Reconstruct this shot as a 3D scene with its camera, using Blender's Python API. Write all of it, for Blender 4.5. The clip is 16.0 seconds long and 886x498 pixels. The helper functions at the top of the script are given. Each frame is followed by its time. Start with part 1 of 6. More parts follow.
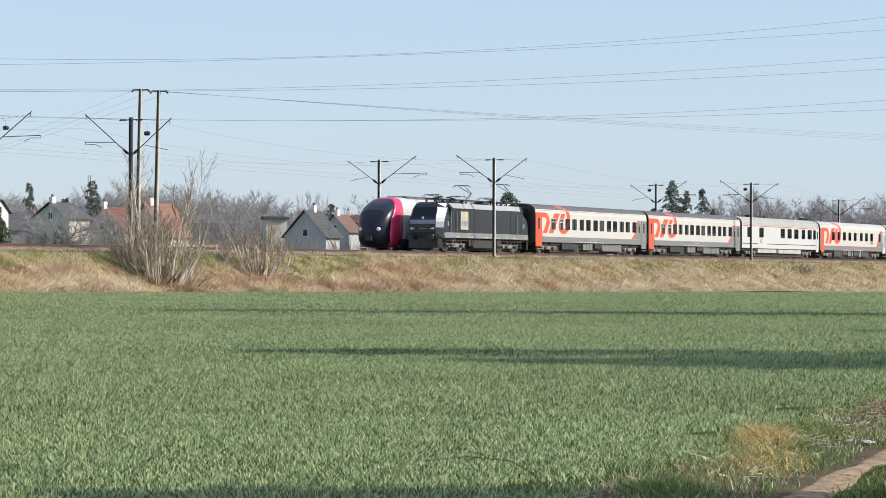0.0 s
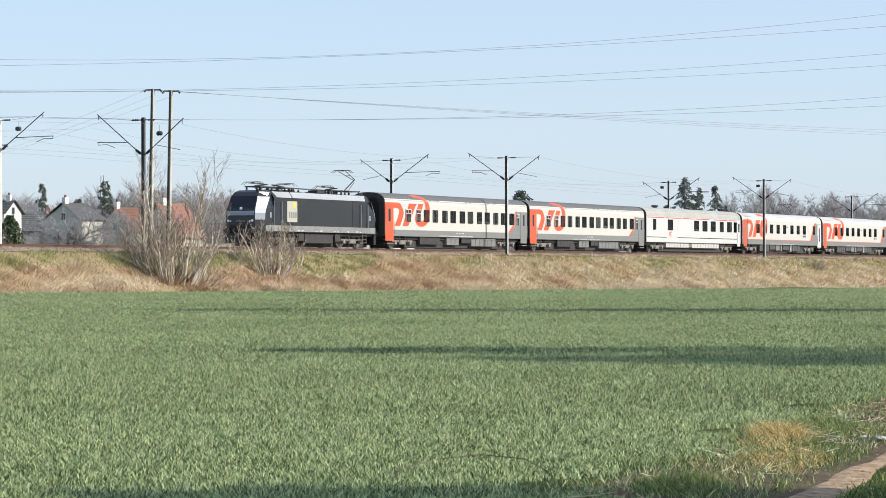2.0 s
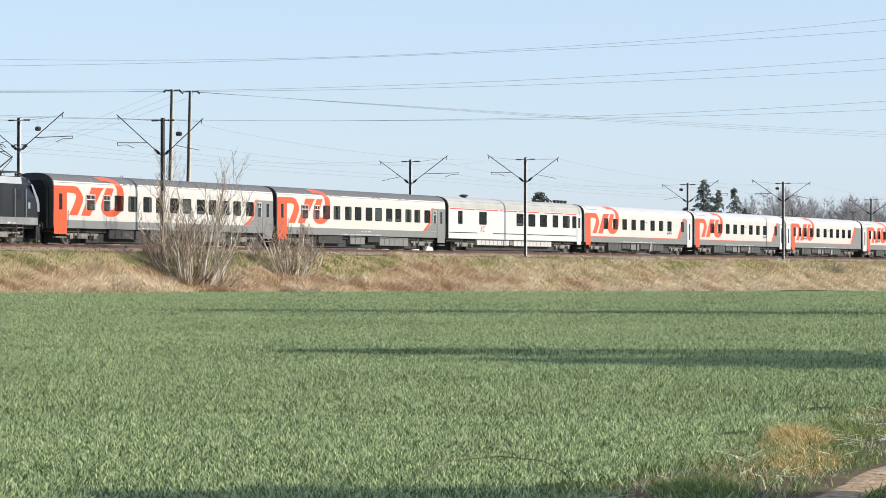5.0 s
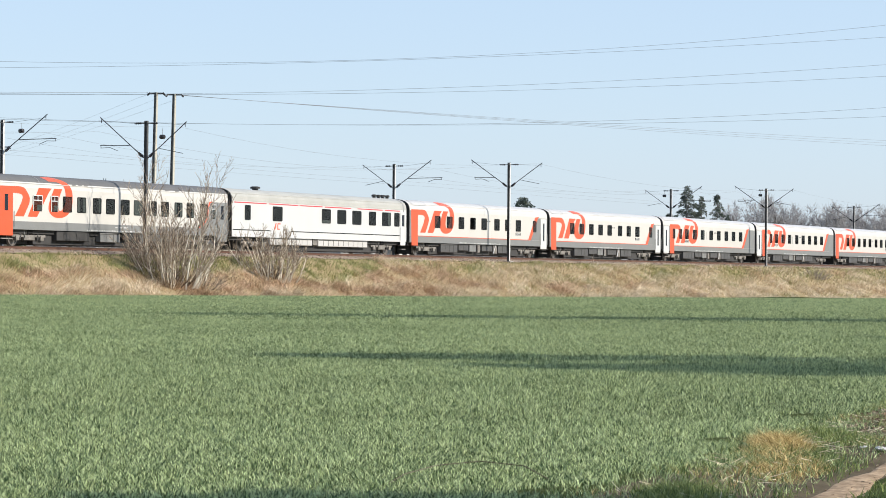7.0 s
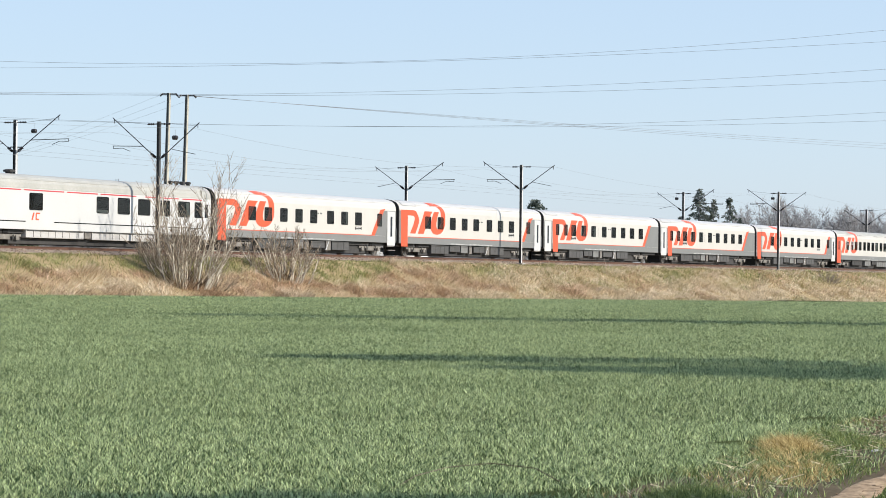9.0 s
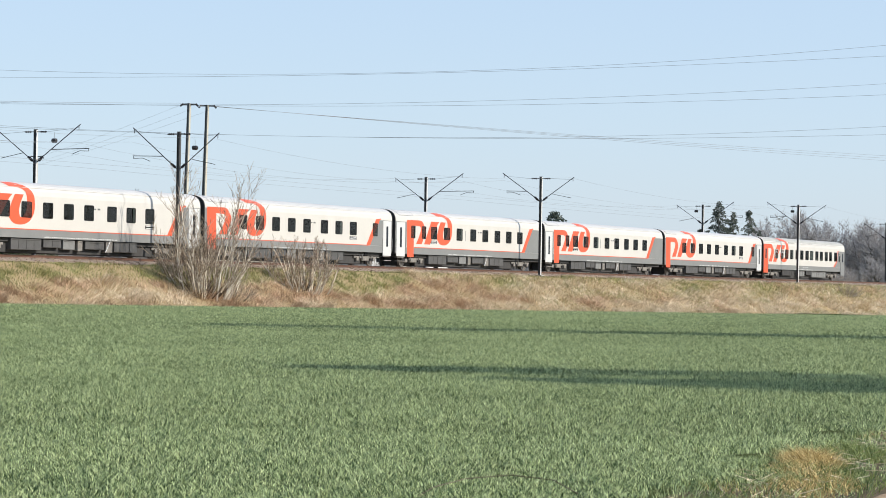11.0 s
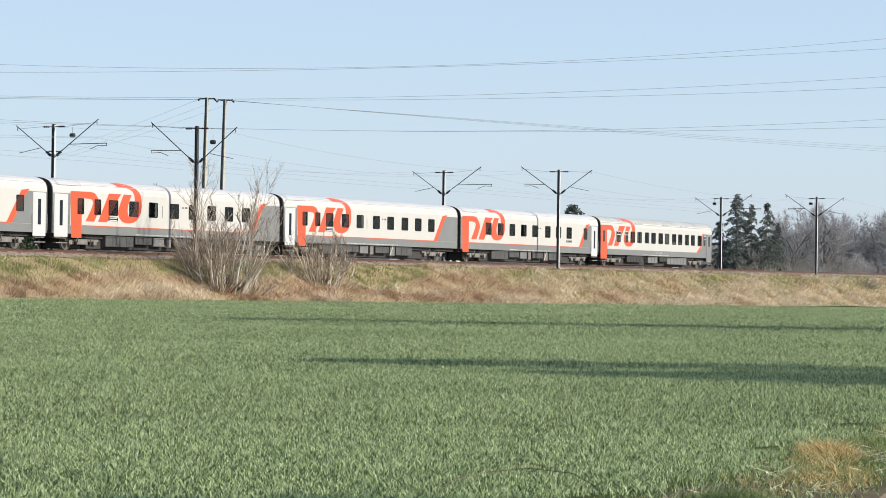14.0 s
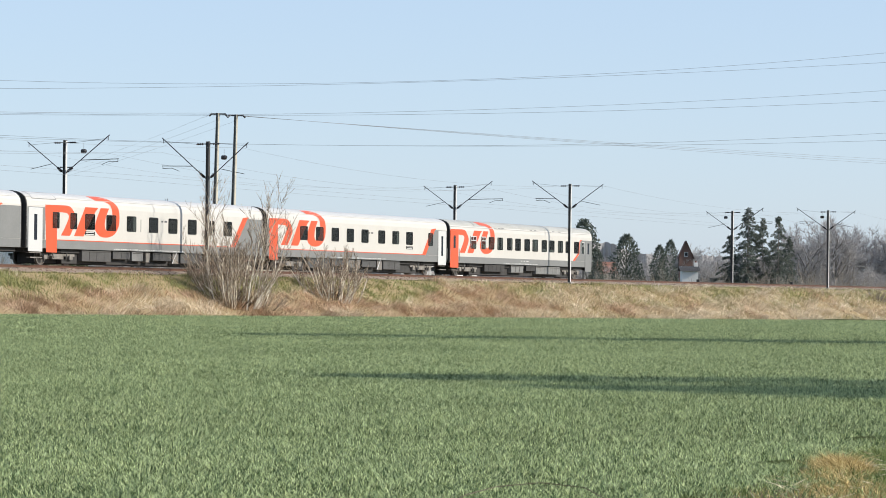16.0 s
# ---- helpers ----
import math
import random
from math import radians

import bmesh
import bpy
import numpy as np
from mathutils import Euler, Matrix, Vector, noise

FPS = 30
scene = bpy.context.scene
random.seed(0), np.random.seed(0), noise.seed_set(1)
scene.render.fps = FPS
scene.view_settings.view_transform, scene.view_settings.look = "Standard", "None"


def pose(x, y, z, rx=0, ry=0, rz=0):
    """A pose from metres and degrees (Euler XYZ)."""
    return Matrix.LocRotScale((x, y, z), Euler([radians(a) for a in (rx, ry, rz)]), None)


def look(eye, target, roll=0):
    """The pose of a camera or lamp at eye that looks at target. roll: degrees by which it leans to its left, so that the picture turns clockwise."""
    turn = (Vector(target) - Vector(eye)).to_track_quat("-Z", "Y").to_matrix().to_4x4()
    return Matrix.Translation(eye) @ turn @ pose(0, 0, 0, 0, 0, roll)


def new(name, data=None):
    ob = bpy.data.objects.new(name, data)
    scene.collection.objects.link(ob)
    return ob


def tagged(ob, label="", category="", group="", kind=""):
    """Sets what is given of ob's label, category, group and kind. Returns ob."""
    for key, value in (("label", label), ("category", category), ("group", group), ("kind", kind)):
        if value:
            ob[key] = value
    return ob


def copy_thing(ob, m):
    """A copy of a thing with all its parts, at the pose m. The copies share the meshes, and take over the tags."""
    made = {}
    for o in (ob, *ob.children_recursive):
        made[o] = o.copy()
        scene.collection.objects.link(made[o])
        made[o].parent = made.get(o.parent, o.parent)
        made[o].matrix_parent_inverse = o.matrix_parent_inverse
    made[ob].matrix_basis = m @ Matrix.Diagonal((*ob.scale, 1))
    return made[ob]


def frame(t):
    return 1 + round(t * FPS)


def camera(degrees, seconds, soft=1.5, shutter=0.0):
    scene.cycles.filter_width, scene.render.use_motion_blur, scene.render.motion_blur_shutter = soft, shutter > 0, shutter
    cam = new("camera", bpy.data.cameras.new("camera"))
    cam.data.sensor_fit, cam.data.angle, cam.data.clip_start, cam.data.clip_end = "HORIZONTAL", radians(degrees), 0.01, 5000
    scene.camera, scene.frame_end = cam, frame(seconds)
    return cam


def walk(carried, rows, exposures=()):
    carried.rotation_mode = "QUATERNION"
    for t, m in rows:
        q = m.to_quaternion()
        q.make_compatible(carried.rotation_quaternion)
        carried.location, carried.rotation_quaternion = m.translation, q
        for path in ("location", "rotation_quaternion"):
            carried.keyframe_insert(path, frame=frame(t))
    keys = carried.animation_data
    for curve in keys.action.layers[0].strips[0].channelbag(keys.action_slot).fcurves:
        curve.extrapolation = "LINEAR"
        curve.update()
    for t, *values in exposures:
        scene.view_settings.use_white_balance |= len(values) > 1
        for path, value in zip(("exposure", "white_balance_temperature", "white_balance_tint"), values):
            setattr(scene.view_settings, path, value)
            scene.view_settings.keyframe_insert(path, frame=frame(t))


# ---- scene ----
# ---------------------------------------------------------------- camera
EYE = (0.0, 0.0, 1.4)
cam = camera(18.6, 16.0, soft=0.7)
walk(cam, [
    (0, pose(*EYE, 90.4767, -0.1881, -0.7152)),
    (0.5, pose(*EYE, 90.4145, -0.0341, -0.7030)),
    (1, pose(*EYE, 90.3695, 0.0413, -0.7027)),
    (1.5, pose(*EYE, 90.4015, -0.0028, -0.6343)),
    (2, pose(*EYE, 90.4407, 0.1338, -0.4392)),
    (2.5, pose(*EYE, 90.4028, -0.0387, -0.1857)),
    (3, pose(*EYE, 90.3834, -0.0106, -0.0630)),
    (3.5, pose(*EYE, 90.4069, 0.0000, 0.0000)),
    (4, pose(*EYE, 90.3923, -0.0417, 0.0207)),
    (6.5, pose(*EYE, 90.6145, -0.3006, -0.2901)),
    (7, pose(*EYE, 90.5726, -0.4321, -0.4072)),
    (7.5, pose(*EYE, 90.5469, -0.5303, -0.5035)),
    (8, pose(*EYE, 90.5462, -0.6670, -0.4259)),
    (8.5, pose(*EYE, 90.5912, -0.6228, -0.2612)),
    (9, pose(*EYE, 90.6103, -0.6747, -0.1550)),
    (11.5, pose(*EYE, 90.8673, -1.0168, 0.3319)),
    (12, pose(*EYE, 90.8522, -1.0245, 0.4079)),
    (12.5, pose(*EYE, 90.7705, -0.9035, 0.4784)),
    (13, pose(*EYE, 90.7032, -0.9456, 0.5387)),
    (13.5, pose(*EYE, 90.6715, -0.8804, 0.6047)),
    (14, pose(*EYE, 90.6998, -0.7789, 0.6351)),
    (14.5, pose(*EYE, 90.7896, -0.9600, 0.6091)),
    (15, pose(*EYE, 90.8804, -0.7840, 0.6560)),
    (15.5, pose(*EYE, 90.9560, -0.7236, 0.7877)),
    (16, pose(*EYE, 91.0069, -0.5992, 0.8778)),
], exposures=[(0, 0.29), (0.5, 0.37), (1.5, 0.41), (3.5, 0.43), (9, 0.41), (12.5, 0.35), (16, 0.34)])

# ---------------------------------------------------------------- light
SUN_EL, SUN_AZ = 30.0, 100.0          # azimuth clockwise from +y: behind and to the right of the viewer
_e, _a = radians(SUN_EL), radians(SUN_AZ)
SUN_DIR = Vector((math.sin(_a) * math.cos(_e), math.cos(_a) * math.cos(_e), math.sin(_e)))
world = bpy.data.worlds.new("sky")
scene.world = world
world.use_nodes = True
_nt = world.node_tree
_sky = _nt.nodes.new("ShaderNodeTexSky")
_sky.sky_type, _sky.sun_disc = "NISHITA", False
_sky.sun_elevation, _sky.sun_rotation = _e, _a
_sky.air_density, _sky.dust_density, _sky.ozone_density = 1.0, 0.6, 2.5
_haze = _nt.nodes.new("ShaderNodeMix")
_haze.data_type, _haze.blend_type = "RGBA", "MIX"
_haze.inputs[0].default_value = 0.55                # thin even haze over the whole sky
_haze.inputs[7].default_value = (4.22, 5.28, 7.0, 1)
_nt.links.new(_sky.outputs[0], _haze.inputs[6])
_nt.links.new(_haze.outputs[2], _nt.nodes["Background"].inputs[0])
_nt.nodes["Background"].inputs[1].default_value = 0.115
sun = new("sun", bpy.data.lights.new("sun", "SUN"))
sun.data.energy, sun.data.angle, sun.data.color = 4.0, radians(0.53), (1.0, 0.93, 0.83)
sun.matrix_world = look(SUN_DIR * 300, (0, 0, 0))

# ---------------------------------------------------------------- materials
def mat(name, col, rough=0.6, metal=0.0, var=0.12, scale=1.5, fine=30.0, bump=0.15, island=0.0, rand=0.0, spec=0.5, col2=None, coat=0.0, trans=0.0):
    """A procedural surface: a base colour varied by a coarse and a fine noise, with fine relief."""
    m = bpy.data.materials.new(name)
    m.use_nodes = True
    n, l = m.node_tree.nodes, m.node_tree.links
    b = n["Principled BSDF"]
    b.inputs["Roughness"].default_value, b.inputs["Metallic"].default_value = rough, metal
    b.inputs["Specular IOR Level"].default_value = spec
    b.inputs["Coat Weight"].default_value = coat
    co = n.new("ShaderNodeTexCoord")
    big, small = n.new("ShaderNodeTexNoise"), n.new("ShaderNodeTexNoise")
    big.inputs["Scale"].default_value, big.inputs["Detail"].default_value = scale, 4
    small.inputs["Scale"].default_value, small.inputs["Detail"].default_value = fine, 3
    for t in (big, small):
        l.new(co.outputs["Object"], t.inputs["Vector"])
    add = n.new("ShaderNodeMath"); add.operation = "MULTIPLY_ADD"
    add.inputs[1].default_value = 0.45
    l.new(small.outputs["Fac"], add.inputs[0]); 
    half = n.new("ShaderNodeMath"); half.operation = "MULTIPLY"; half.inputs[1].default_value = 0.55
    l.new(big.outputs["Fac"], half.inputs[0]); l.new(half.outputs[0], add.inputs[2])
    fac = add.outputs[0]
    if island or rand:
        src = n.new("ShaderNodeNewGeometry").outputs["Random Per Island"] if island else n.new("ShaderNodeObjectInfo").outputs["Random"]
        k = n.new("ShaderNodeMath"); k.operation = "MULTIPLY_ADD"; k.inputs[1].default_value = island or rand
        sub = n.new("ShaderNodeMath"); sub.operation = "SUBTRACT"; sub.inputs[1].default_value = (island or rand) / 2
        l.new(src, k.inputs[0]); l.new(fac, k.inputs[2]); l.new(k.outputs[0], sub.inputs[0]); fac = sub.outputs[0]
    ramp = n.new("ShaderNodeValToRGB")
    c = Vector(col); d = Vector(col2) if col2 else c * (1 + var)
    lo = c if col2 else c * (1 - var)
    ramp.color_ramp.elements[0].position, ramp.color_ramp.elements[1].position = 0.3, 0.7
    ramp.color_ramp.elements[0].color, ramp.color_ramp.elements[1].color = (*lo, 1), (*[min(1, v) for v in d], 1)
    l.new(fac, ramp.inputs[0]); l.new(ramp.outputs[0], b.inputs["Base Color"])
    if bump:
        bp = n.new("ShaderNodeBump"); bp.inputs["Strength"].default_value, bp.inputs["Distance"].default_value = bump, 0.02
        l.new(small.outputs["Fac"], bp.inputs["Height"]); l.new(bp.outputs[0], b.inputs["Normal"])
    if trans:
        tr, mx, out = n.new("ShaderNodeBsdfTranslucent"), n.new("ShaderNodeMixShader"), n["Material Output"]
        mx.inputs[0].default_value = trans
        l.new(ramp.outputs[0], tr.inputs[0]); l.new(b.outputs[0], mx.inputs[1]); l.new(tr.outputs[0], mx.inputs[2]); l.new(mx.outputs[0], out.inputs[0])
    return m


def glass(name, tint=(0.55, 0.58, 0.58), gloss=0.05):
    m = bpy.data.materials.new(name); m.use_nodes = True
    n, l = m.node_tree.nodes, m.node_tree.links
    n.remove(n["Principled BSDF"])
    t, g, x = n.new("ShaderNodeBsdfTransparent"), n.new("ShaderNodeBsdfGlossy"), n.new("ShaderNodeMixShader")
    t.inputs[0].default_value = (*tint, 1); g.inputs["Roughness"].default_value = 0.03; x.inputs[0].default_value = gloss
    l.new(t.outputs[0], x.inputs[1]); l.new(g.outputs[0], x.inputs[2]); l.new(x.outputs[0], n["Material Output"].inputs[0])
    return m


M = {
    "cream": mat("cream paint", (0.575, 0.552, 0.505), 0.35, var=0.05, scale=0.6, fine=9, bump=0.02),
    "white": mat("white paint", (0.58, 0.58, 0.565), 0.35, var=0.05, scale=0.6, fine=9, bump=0.02),
    "orange": mat("orange-red paint", (0.66, 0.098, 0.036), 0.4, var=0.06, scale=1, fine=12, bump=0.02),
    "coachgrey": mat("grey coach paint", (0.205, 0.207, 0.20), 0.45, var=0.10, scale=0.8, fine=10, bump=0.03),
    "roofgrey": mat("grey roof paint", (0.115, 0.115, 0.115), 0.75, var=0.15, scale=0.7, fine=8, bump=0.05),
    "roofbeige": mat("dirty roof paint", (0.40, 0.39, 0.35), 0.5, var=0.18, scale=0.7, fine=8, bump=0.05),
    "roofwhite": mat("white roof paint", (0.52, 0.505, 0.48), 0.4, var=0.08, scale=0.7, fine=8, bump=0.03),
    "boxdark": mat("dark grey equipment paint", (0.075, 0.073, 0.07), 0.6, var=0.3, scale=2, fine=20),
    "boxgrey": mat("grey equipment paint", (0.18, 0.18, 0.172), 0.6, var=0.2, scale=2, fine=20),
    "under": mat("dusty black underframe", (0.042, 0.040, 0.038), 0.75, var=0.4, scale=2, fine=20),
    "bogie": mat("bogie steel with brake dust", (0.19, 0.175, 0.155), 0.65, var=0.5, scale=3, fine=25),
    "wheel": mat("worn wheel steel", (0.22, 0.20, 0.18), 0.5, 0.6, var=0.25, scale=4, fine=30),
    "black": mat("black loco paint", (0.018, 0.019, 0.021), 0.24, var=0.25, scale=0.8, fine=12, bump=0.03, spec=0.5),
    "locogrey": mat("light grey sill paint", (0.22, 0.222, 0.218), 0.55, var=0.3, scale=1.5, fine=15, bump=0.05),
    "locoroof": mat("grey roof sheet", (0.40, 0.405, 0.41), 0.45, 0.2, var=0.15, scale=1, fine=12, bump=0.05),
    "silver": mat("silver paint", (0.27, 0.30, 0.35), 0.45, 0.1, var=0.05, scale=1, fine=12, bump=0.02),
    "rubber": mat("black rubber", (0.016, 0.016, 0.016), 0.8, var=0.3, scale=3, fine=20, spec=0.2),
    "dark_backing": mat("near-black backing for unlit compartment", (0.014, 0.013, 0.013), 0.8, var=0.4, scale=2, fine=8, bump=0, spec=0.1),
    "curtain": mat("pale curtain cloth", (0.50, 0.49, 0.44), 0.9, var=0.2, scale=3, fine=14, bump=0.1),
    "pane": glass("tinted window glass"),
    "screen": mat("dark windscreen glass", (0.010, 0.014, 0.024), 0.06, var=0.2, scale=1, fine=6, bump=0, spec=0.3),
    "lamp": mat("lamp glass", (0.85, 0.85, 0.80), 0.15, var=0.03, scale=5, fine=30, bump=0, coat=0.5),
    "poster": mat("cream decal", (0.44, 0.42, 0.36), 0.5, var=0.04, scale=2, fine=12, bump=0),
    "yellow": mat("yellow decal", (0.75, 0.55, 0.06), 0.5, var=0.04, scale=2, fine=12, bump=0),
    "red": mat("red stripe paint", (0.55, 0.05, 0.06), 0.45, var=0.06, scale=1, fine=12, bump=0),
    "pink": mat("magenta nose paint", (0.72, 0.035, 0.17), 0.3, var=0.1, scale=0.7, fine=8, bump=0.01, col2=(0.80, 0.07, 0.10)),
    "navy": mat("dark blue nose", (0.012, 0.012, 0.026), 0.32, var=0.2, scale=0.8, fine=8, bump=0, spec=0.4),
    "steel": mat("galvanised steel", (0.26, 0.27, 0.27), 0.55, 0.5, var=0.2, scale=3, fine=30),
    "darksteel": mat("weathered dark steel", (0.06, 0.06, 0.06), 0.6, 0.2, var=0.3, scale=2, fine=25),
    # post coloured dark for the shaded web, strip coloured pale for the sunlit flange
    "mast": mat("weathered mast steel darkened for shade", (0.060, 0.058, 0.056), 0.6, 0.0, var=0.25, scale=2, fine=25),
    "mastlit": mat("galvanised strip paled as sunlit flange", (0.62, 0.62, 0.60), 0.5, 0.0, var=0.12, scale=2, fine=25),
    "wire": mat("dull cable", (0.26, 0.27, 0.28), 0.6, 0.4, var=0.1, scale=1, fine=10, bump=0),
    "insul": mat("dark glazed insulator", (0.03, 0.025, 0.025), 0.2, var=0.2, scale=9, fine=40, bump=0),
    "polewood": mat("weathered concrete pole", (0.50, 0.46, 0.37), 0.85, var=0.25, scale=1.2, fine=24, bump=0.3),
    "rail": mat("rusty rail steel", (0.13, 0.065, 0.042), 0.6, 0.3, var=0.3, scale=3, fine=40),
    "railtop": mat("polished rail head", (0.42, 0.40, 0.38), 0.3, 0.9, var=0.15, scale=2, fine=30),
    "ballast": mat("railway ballast", (0.16, 0.125, 0.100), 0.95, var=0.5, scale=1.2, fine=16, bump=0.9, col2=(0.36, 0.29, 0.235), spec=0.1),
    "sleeper": mat("concrete sleeper", (0.30, 0.28, 0.25), 0.9, var=0.2, scale=2, fine=25),
    # soil tones vary widely; the dark end also paints in shadowed ridges
    "soil": mat("path soil with shade-dark ridges", (0.13, 0.085, 0.050), 0.95, var=0.3, scale=5.0, fine=16, bump=1.0, col2=(0.56, 0.41, 0.27), spec=0.05),
}

# ---------------------------------------------------------------- mesh helpers
def finish(bm, name, material, parent=None, label="", smooth=False):
    me = bpy.data.meshes.new(name)
    bm.normal_update()
    bm.to_mesh(me); bm.free()
    for m in (material if isinstance(material, (list, tuple)) else [material]):
        me.materials.append(m)
    if smooth:
        for p in me.polygons:
            p.use_smooth = True
    ob = new(name, me)
    if parent:
        ob.parent = parent
    if label:
        ob["label"] = label
    return ob


def part(name, bm, material, parent, label="", smooth=False):
    return finish(bm, name, material, parent, label, smooth)


def share(name, data, parent, m):
    ob = new(name, data)
    ob.parent = parent
    ob.matrix_basis = m
    return ob


def raw(name, verts, faces, material, parent=None, smooth=False):
    me = bpy.data.meshes.new(name)
    me.from_pydata(verts, [], faces)
    me.materials.append(material)
    if smooth:
        for p in me.polygons:
            p.use_smooth = True
    ob = new(name, me)
    if parent:
        ob.parent = parent
    return ob


def empty(name, m, label, category, group="", kind=""):
    ob = new(name)
    ob.matrix_basis = m
    return tagged(ob, label, category, group, kind)


def box(bm, x0, x1, y0, y1, z0, z1, bevel=0.0):
    v = [bm.verts.new((x, y, z)) for x in (x0, x1) for y in (y0, y1) for z in (z0, z1)]
    fs = [bm.faces.new([v[i] for i in f]) for f in ((0, 1, 3, 2), (4, 6, 7, 5), (0, 4, 5, 1), (2, 3, 7, 6), (0, 2, 6, 4), (1, 5, 7, 3))]
    if bevel:
        bmesh.ops.bevel(bm, geom=list({e for f in fs for e in f.edges}), offset=bevel, segments=2, affect="EDGES", profile=0.5)
    return bm


def boxed(*a, **k):
    return box(bmesh.new(), *a, **k)


def prism(bm, prof, x0, x1):
    """A closed profile of (y, z) drawn out from x0 to x1."""
    a = [bm.verts.new((x0, y, z)) for y, z in prof]
    b = [bm.verts.new((x1, y, z)) for y, z in prof]
    n = len(prof)
    for i in range(n):
        bm.faces.new((a[i], a[(i + 1) % n], b[(i + 1) % n], b[i]))
    bm.faces.new(a[::-1]); bm.faces.new(b)
    return bm


def rod(bm, p, q, r, r2=None, n=6):
    """A tapered rod from p to q."""
    p, q = Vector(p), Vector(q)
    w = (q - p).normalized()
    u = w.orthogonal().normalized(); v = w.cross(u)
    r2 = r if r2 is None else r2
    ring = [[bm.verts.new(c + (u * math.cos(2 * math.pi * i / n) + v * math.sin(2 * math.pi * i / n)) * k) for i in range(n)] for c, k in ((p, r), (q, r2))]
    for i in range(n):
        bm.faces.new((ring[0][i], ring[0][(i + 1) % n], ring[1][(i + 1) % n], ring[1][i]))
    bm.faces.new(ring[0][::-1]); bm.faces.new(ring[1])
    return bm


def lathe(bm, axis_p, axis_q, prof, n=10):
    """Rings of (distance along, radius) round the line from p to q."""
    p, q = Vector(axis_p), Vector(axis_q)
    w = (q - p).normalized(); u = w.orthogonal().normalized(); v = w.cross(u)
    rings = [[bm.verts.new(p + w * t + (u * math.cos(2 * math.pi * i / n) + v * math.sin(2 * math.pi * i / n)) * r) for i in range(n)] for t, r in prof]
    for a, b in zip(rings, rings[1:]):
        for i in range(n):
            bm.faces.new((a[i], a[(i + 1) % n], b[(i + 1) % n], b[i]))
    bm.faces.new(rings[0][::-1]); bm.faces.new(rings[-1])
    return bm


# ---------------------------------------------------------------- the line
DX, DY = 0.4369, 0.8995               # along the track, away from the viewer
NX, NY = 0.8995, -0.4369              # across it, towards the viewer
AX, AY, RAIL = -14.02, 177.92, 2.95   # a point of the near track's middle, and the height of the rail heads
TURN = math.degrees(math.atan2(-DY, -DX))


def on_line(s, off=0.0, z=0.0):
    return Vector((AX + s * DX + off * NX, AY + s * DY + off * NY, z))


def line_pose(s, off=0.0, z=RAIL, turn=0.0):
    """x runs along the track towards the viewer's left, y across it towards the viewer."""
    p = on_line(s, off, z)
    return pose(p.x, p.y, p.z, 0, 0, TURN + turn)


def field_z(x, y):
    s = (x - AX) * DX + (y - AY) * DY
    k = min(1.0, max(0.0, (y - 60) / 70))
    off = (x - AX) * NX + (y - AY) * NY
    w = min(1.0, max(0.0, (off + 6) / 12))               # the field falls away along the bank, the land behind it hardly
    near, behind = min(0.3, max(-0.9, 0.035 - 0.0053 * s)), min(0.3, max(-0.25, 0.11 - 0.0016 * s))
    return (near * w + behind * (1 - w)) * k * k * (3 - 2 * k)


# ---------------------------------------------------------------- ground
def make_ground():
    xs = sorted({*range(-60, 61, 3), *range(-600, 601, 40), *range(-3000, 3001, 300), *[0.4 * i for i in range(0, 21)]})
    ys = sorted({*range(-60, 220, 4), *range(-600, 901, 40), *range(-3000, 4801, 300), *[12 + 0.5 * i for i in range(0, 32)]})
    vs, fs = [], []
    for y in ys:
        for x in xs:
            far = max(0.0, (math.hypot(x, y) - 700) / 4000)
            vs.append((x, y, field_z(x, y) - far * 6))
    w = len(xs)
    fs = [(j * w + i, j * w + i + 1, (j + 1) * w + i + 1, (j + 1) * w + i) for j in range(len(ys) - 1) for i in range(w - 1)]
    m = mat("young wheat field soil and leaf", (0.035, 0.042, 0.018), 0.95, scale=0.25, fine=9, bump=0.3, col2=(0.085, 0.105, 0.042), spec=0.0)
    tagged(raw("ground", vs, fs, m, smooth=True), "flat green field of young wheat with thin soil between", "field", kind="structure")


make_ground()


def make_embankment():
    prof = [(-13.5, -0.6), (-8.0, RAIL - 0.5), (-6.8, RAIL - 0.45), (3.3, RAIL - 0.47), (3.8, RAIL - 0.55), (5.4, 1.55), (6.6, 0.85), (7.8, 0.35), (9.2, -0.35), (11.0, -1.3)]
    vs, fs = [], []
    ss = [-220 + 2.0 * i for i in range(492)]
    for s in ss:
        for o, z in prof:
            k = 0.04 if o > 3.5 else 0.02
            p = on_line(s, o + (0.08 if o < 7 else 0.45) * noise.noise((s * 0.13, o * 0.3, 2.0)) * (o > 5), z + k * noise.noise((s * 0.25, o * 0.7, 5.0)))
            vs.append(p)
    w = len(prof)
    fs = [(i * w + j, i * w + j + 1, (i + 1) * w + j + 1, (i + 1) * w + j) for i in range(len(ss) - 1) for j in range(w - 1)]
    m = mat("dry winter grass bank", (0.25, 0.185, 0.100), 0.95, scale=0.22, fine=3.5, bump=0.5, col2=(0.38, 0.30, 0.18), spec=0.0)
    tagged(raw("embankment", vs, fs, m, smooth=True), "railway embankment of dry tan winter grass", "embankment", kind="structure")
    # ballast bed
    bm = bmesh.new()
    prism(bm, [(-6.9, -0.50), (-6.0, -0.20), (1.75, -0.20), (2.65, -0.50)], -760, 220)
    b = finish(bm, "ballast_bed", M["ballast"])
    b.matrix_basis = line_pose(0)
    tagged(b, "grey-brown crushed stone ballast under the rails", "ballast", kind="structure")


make_embankment()


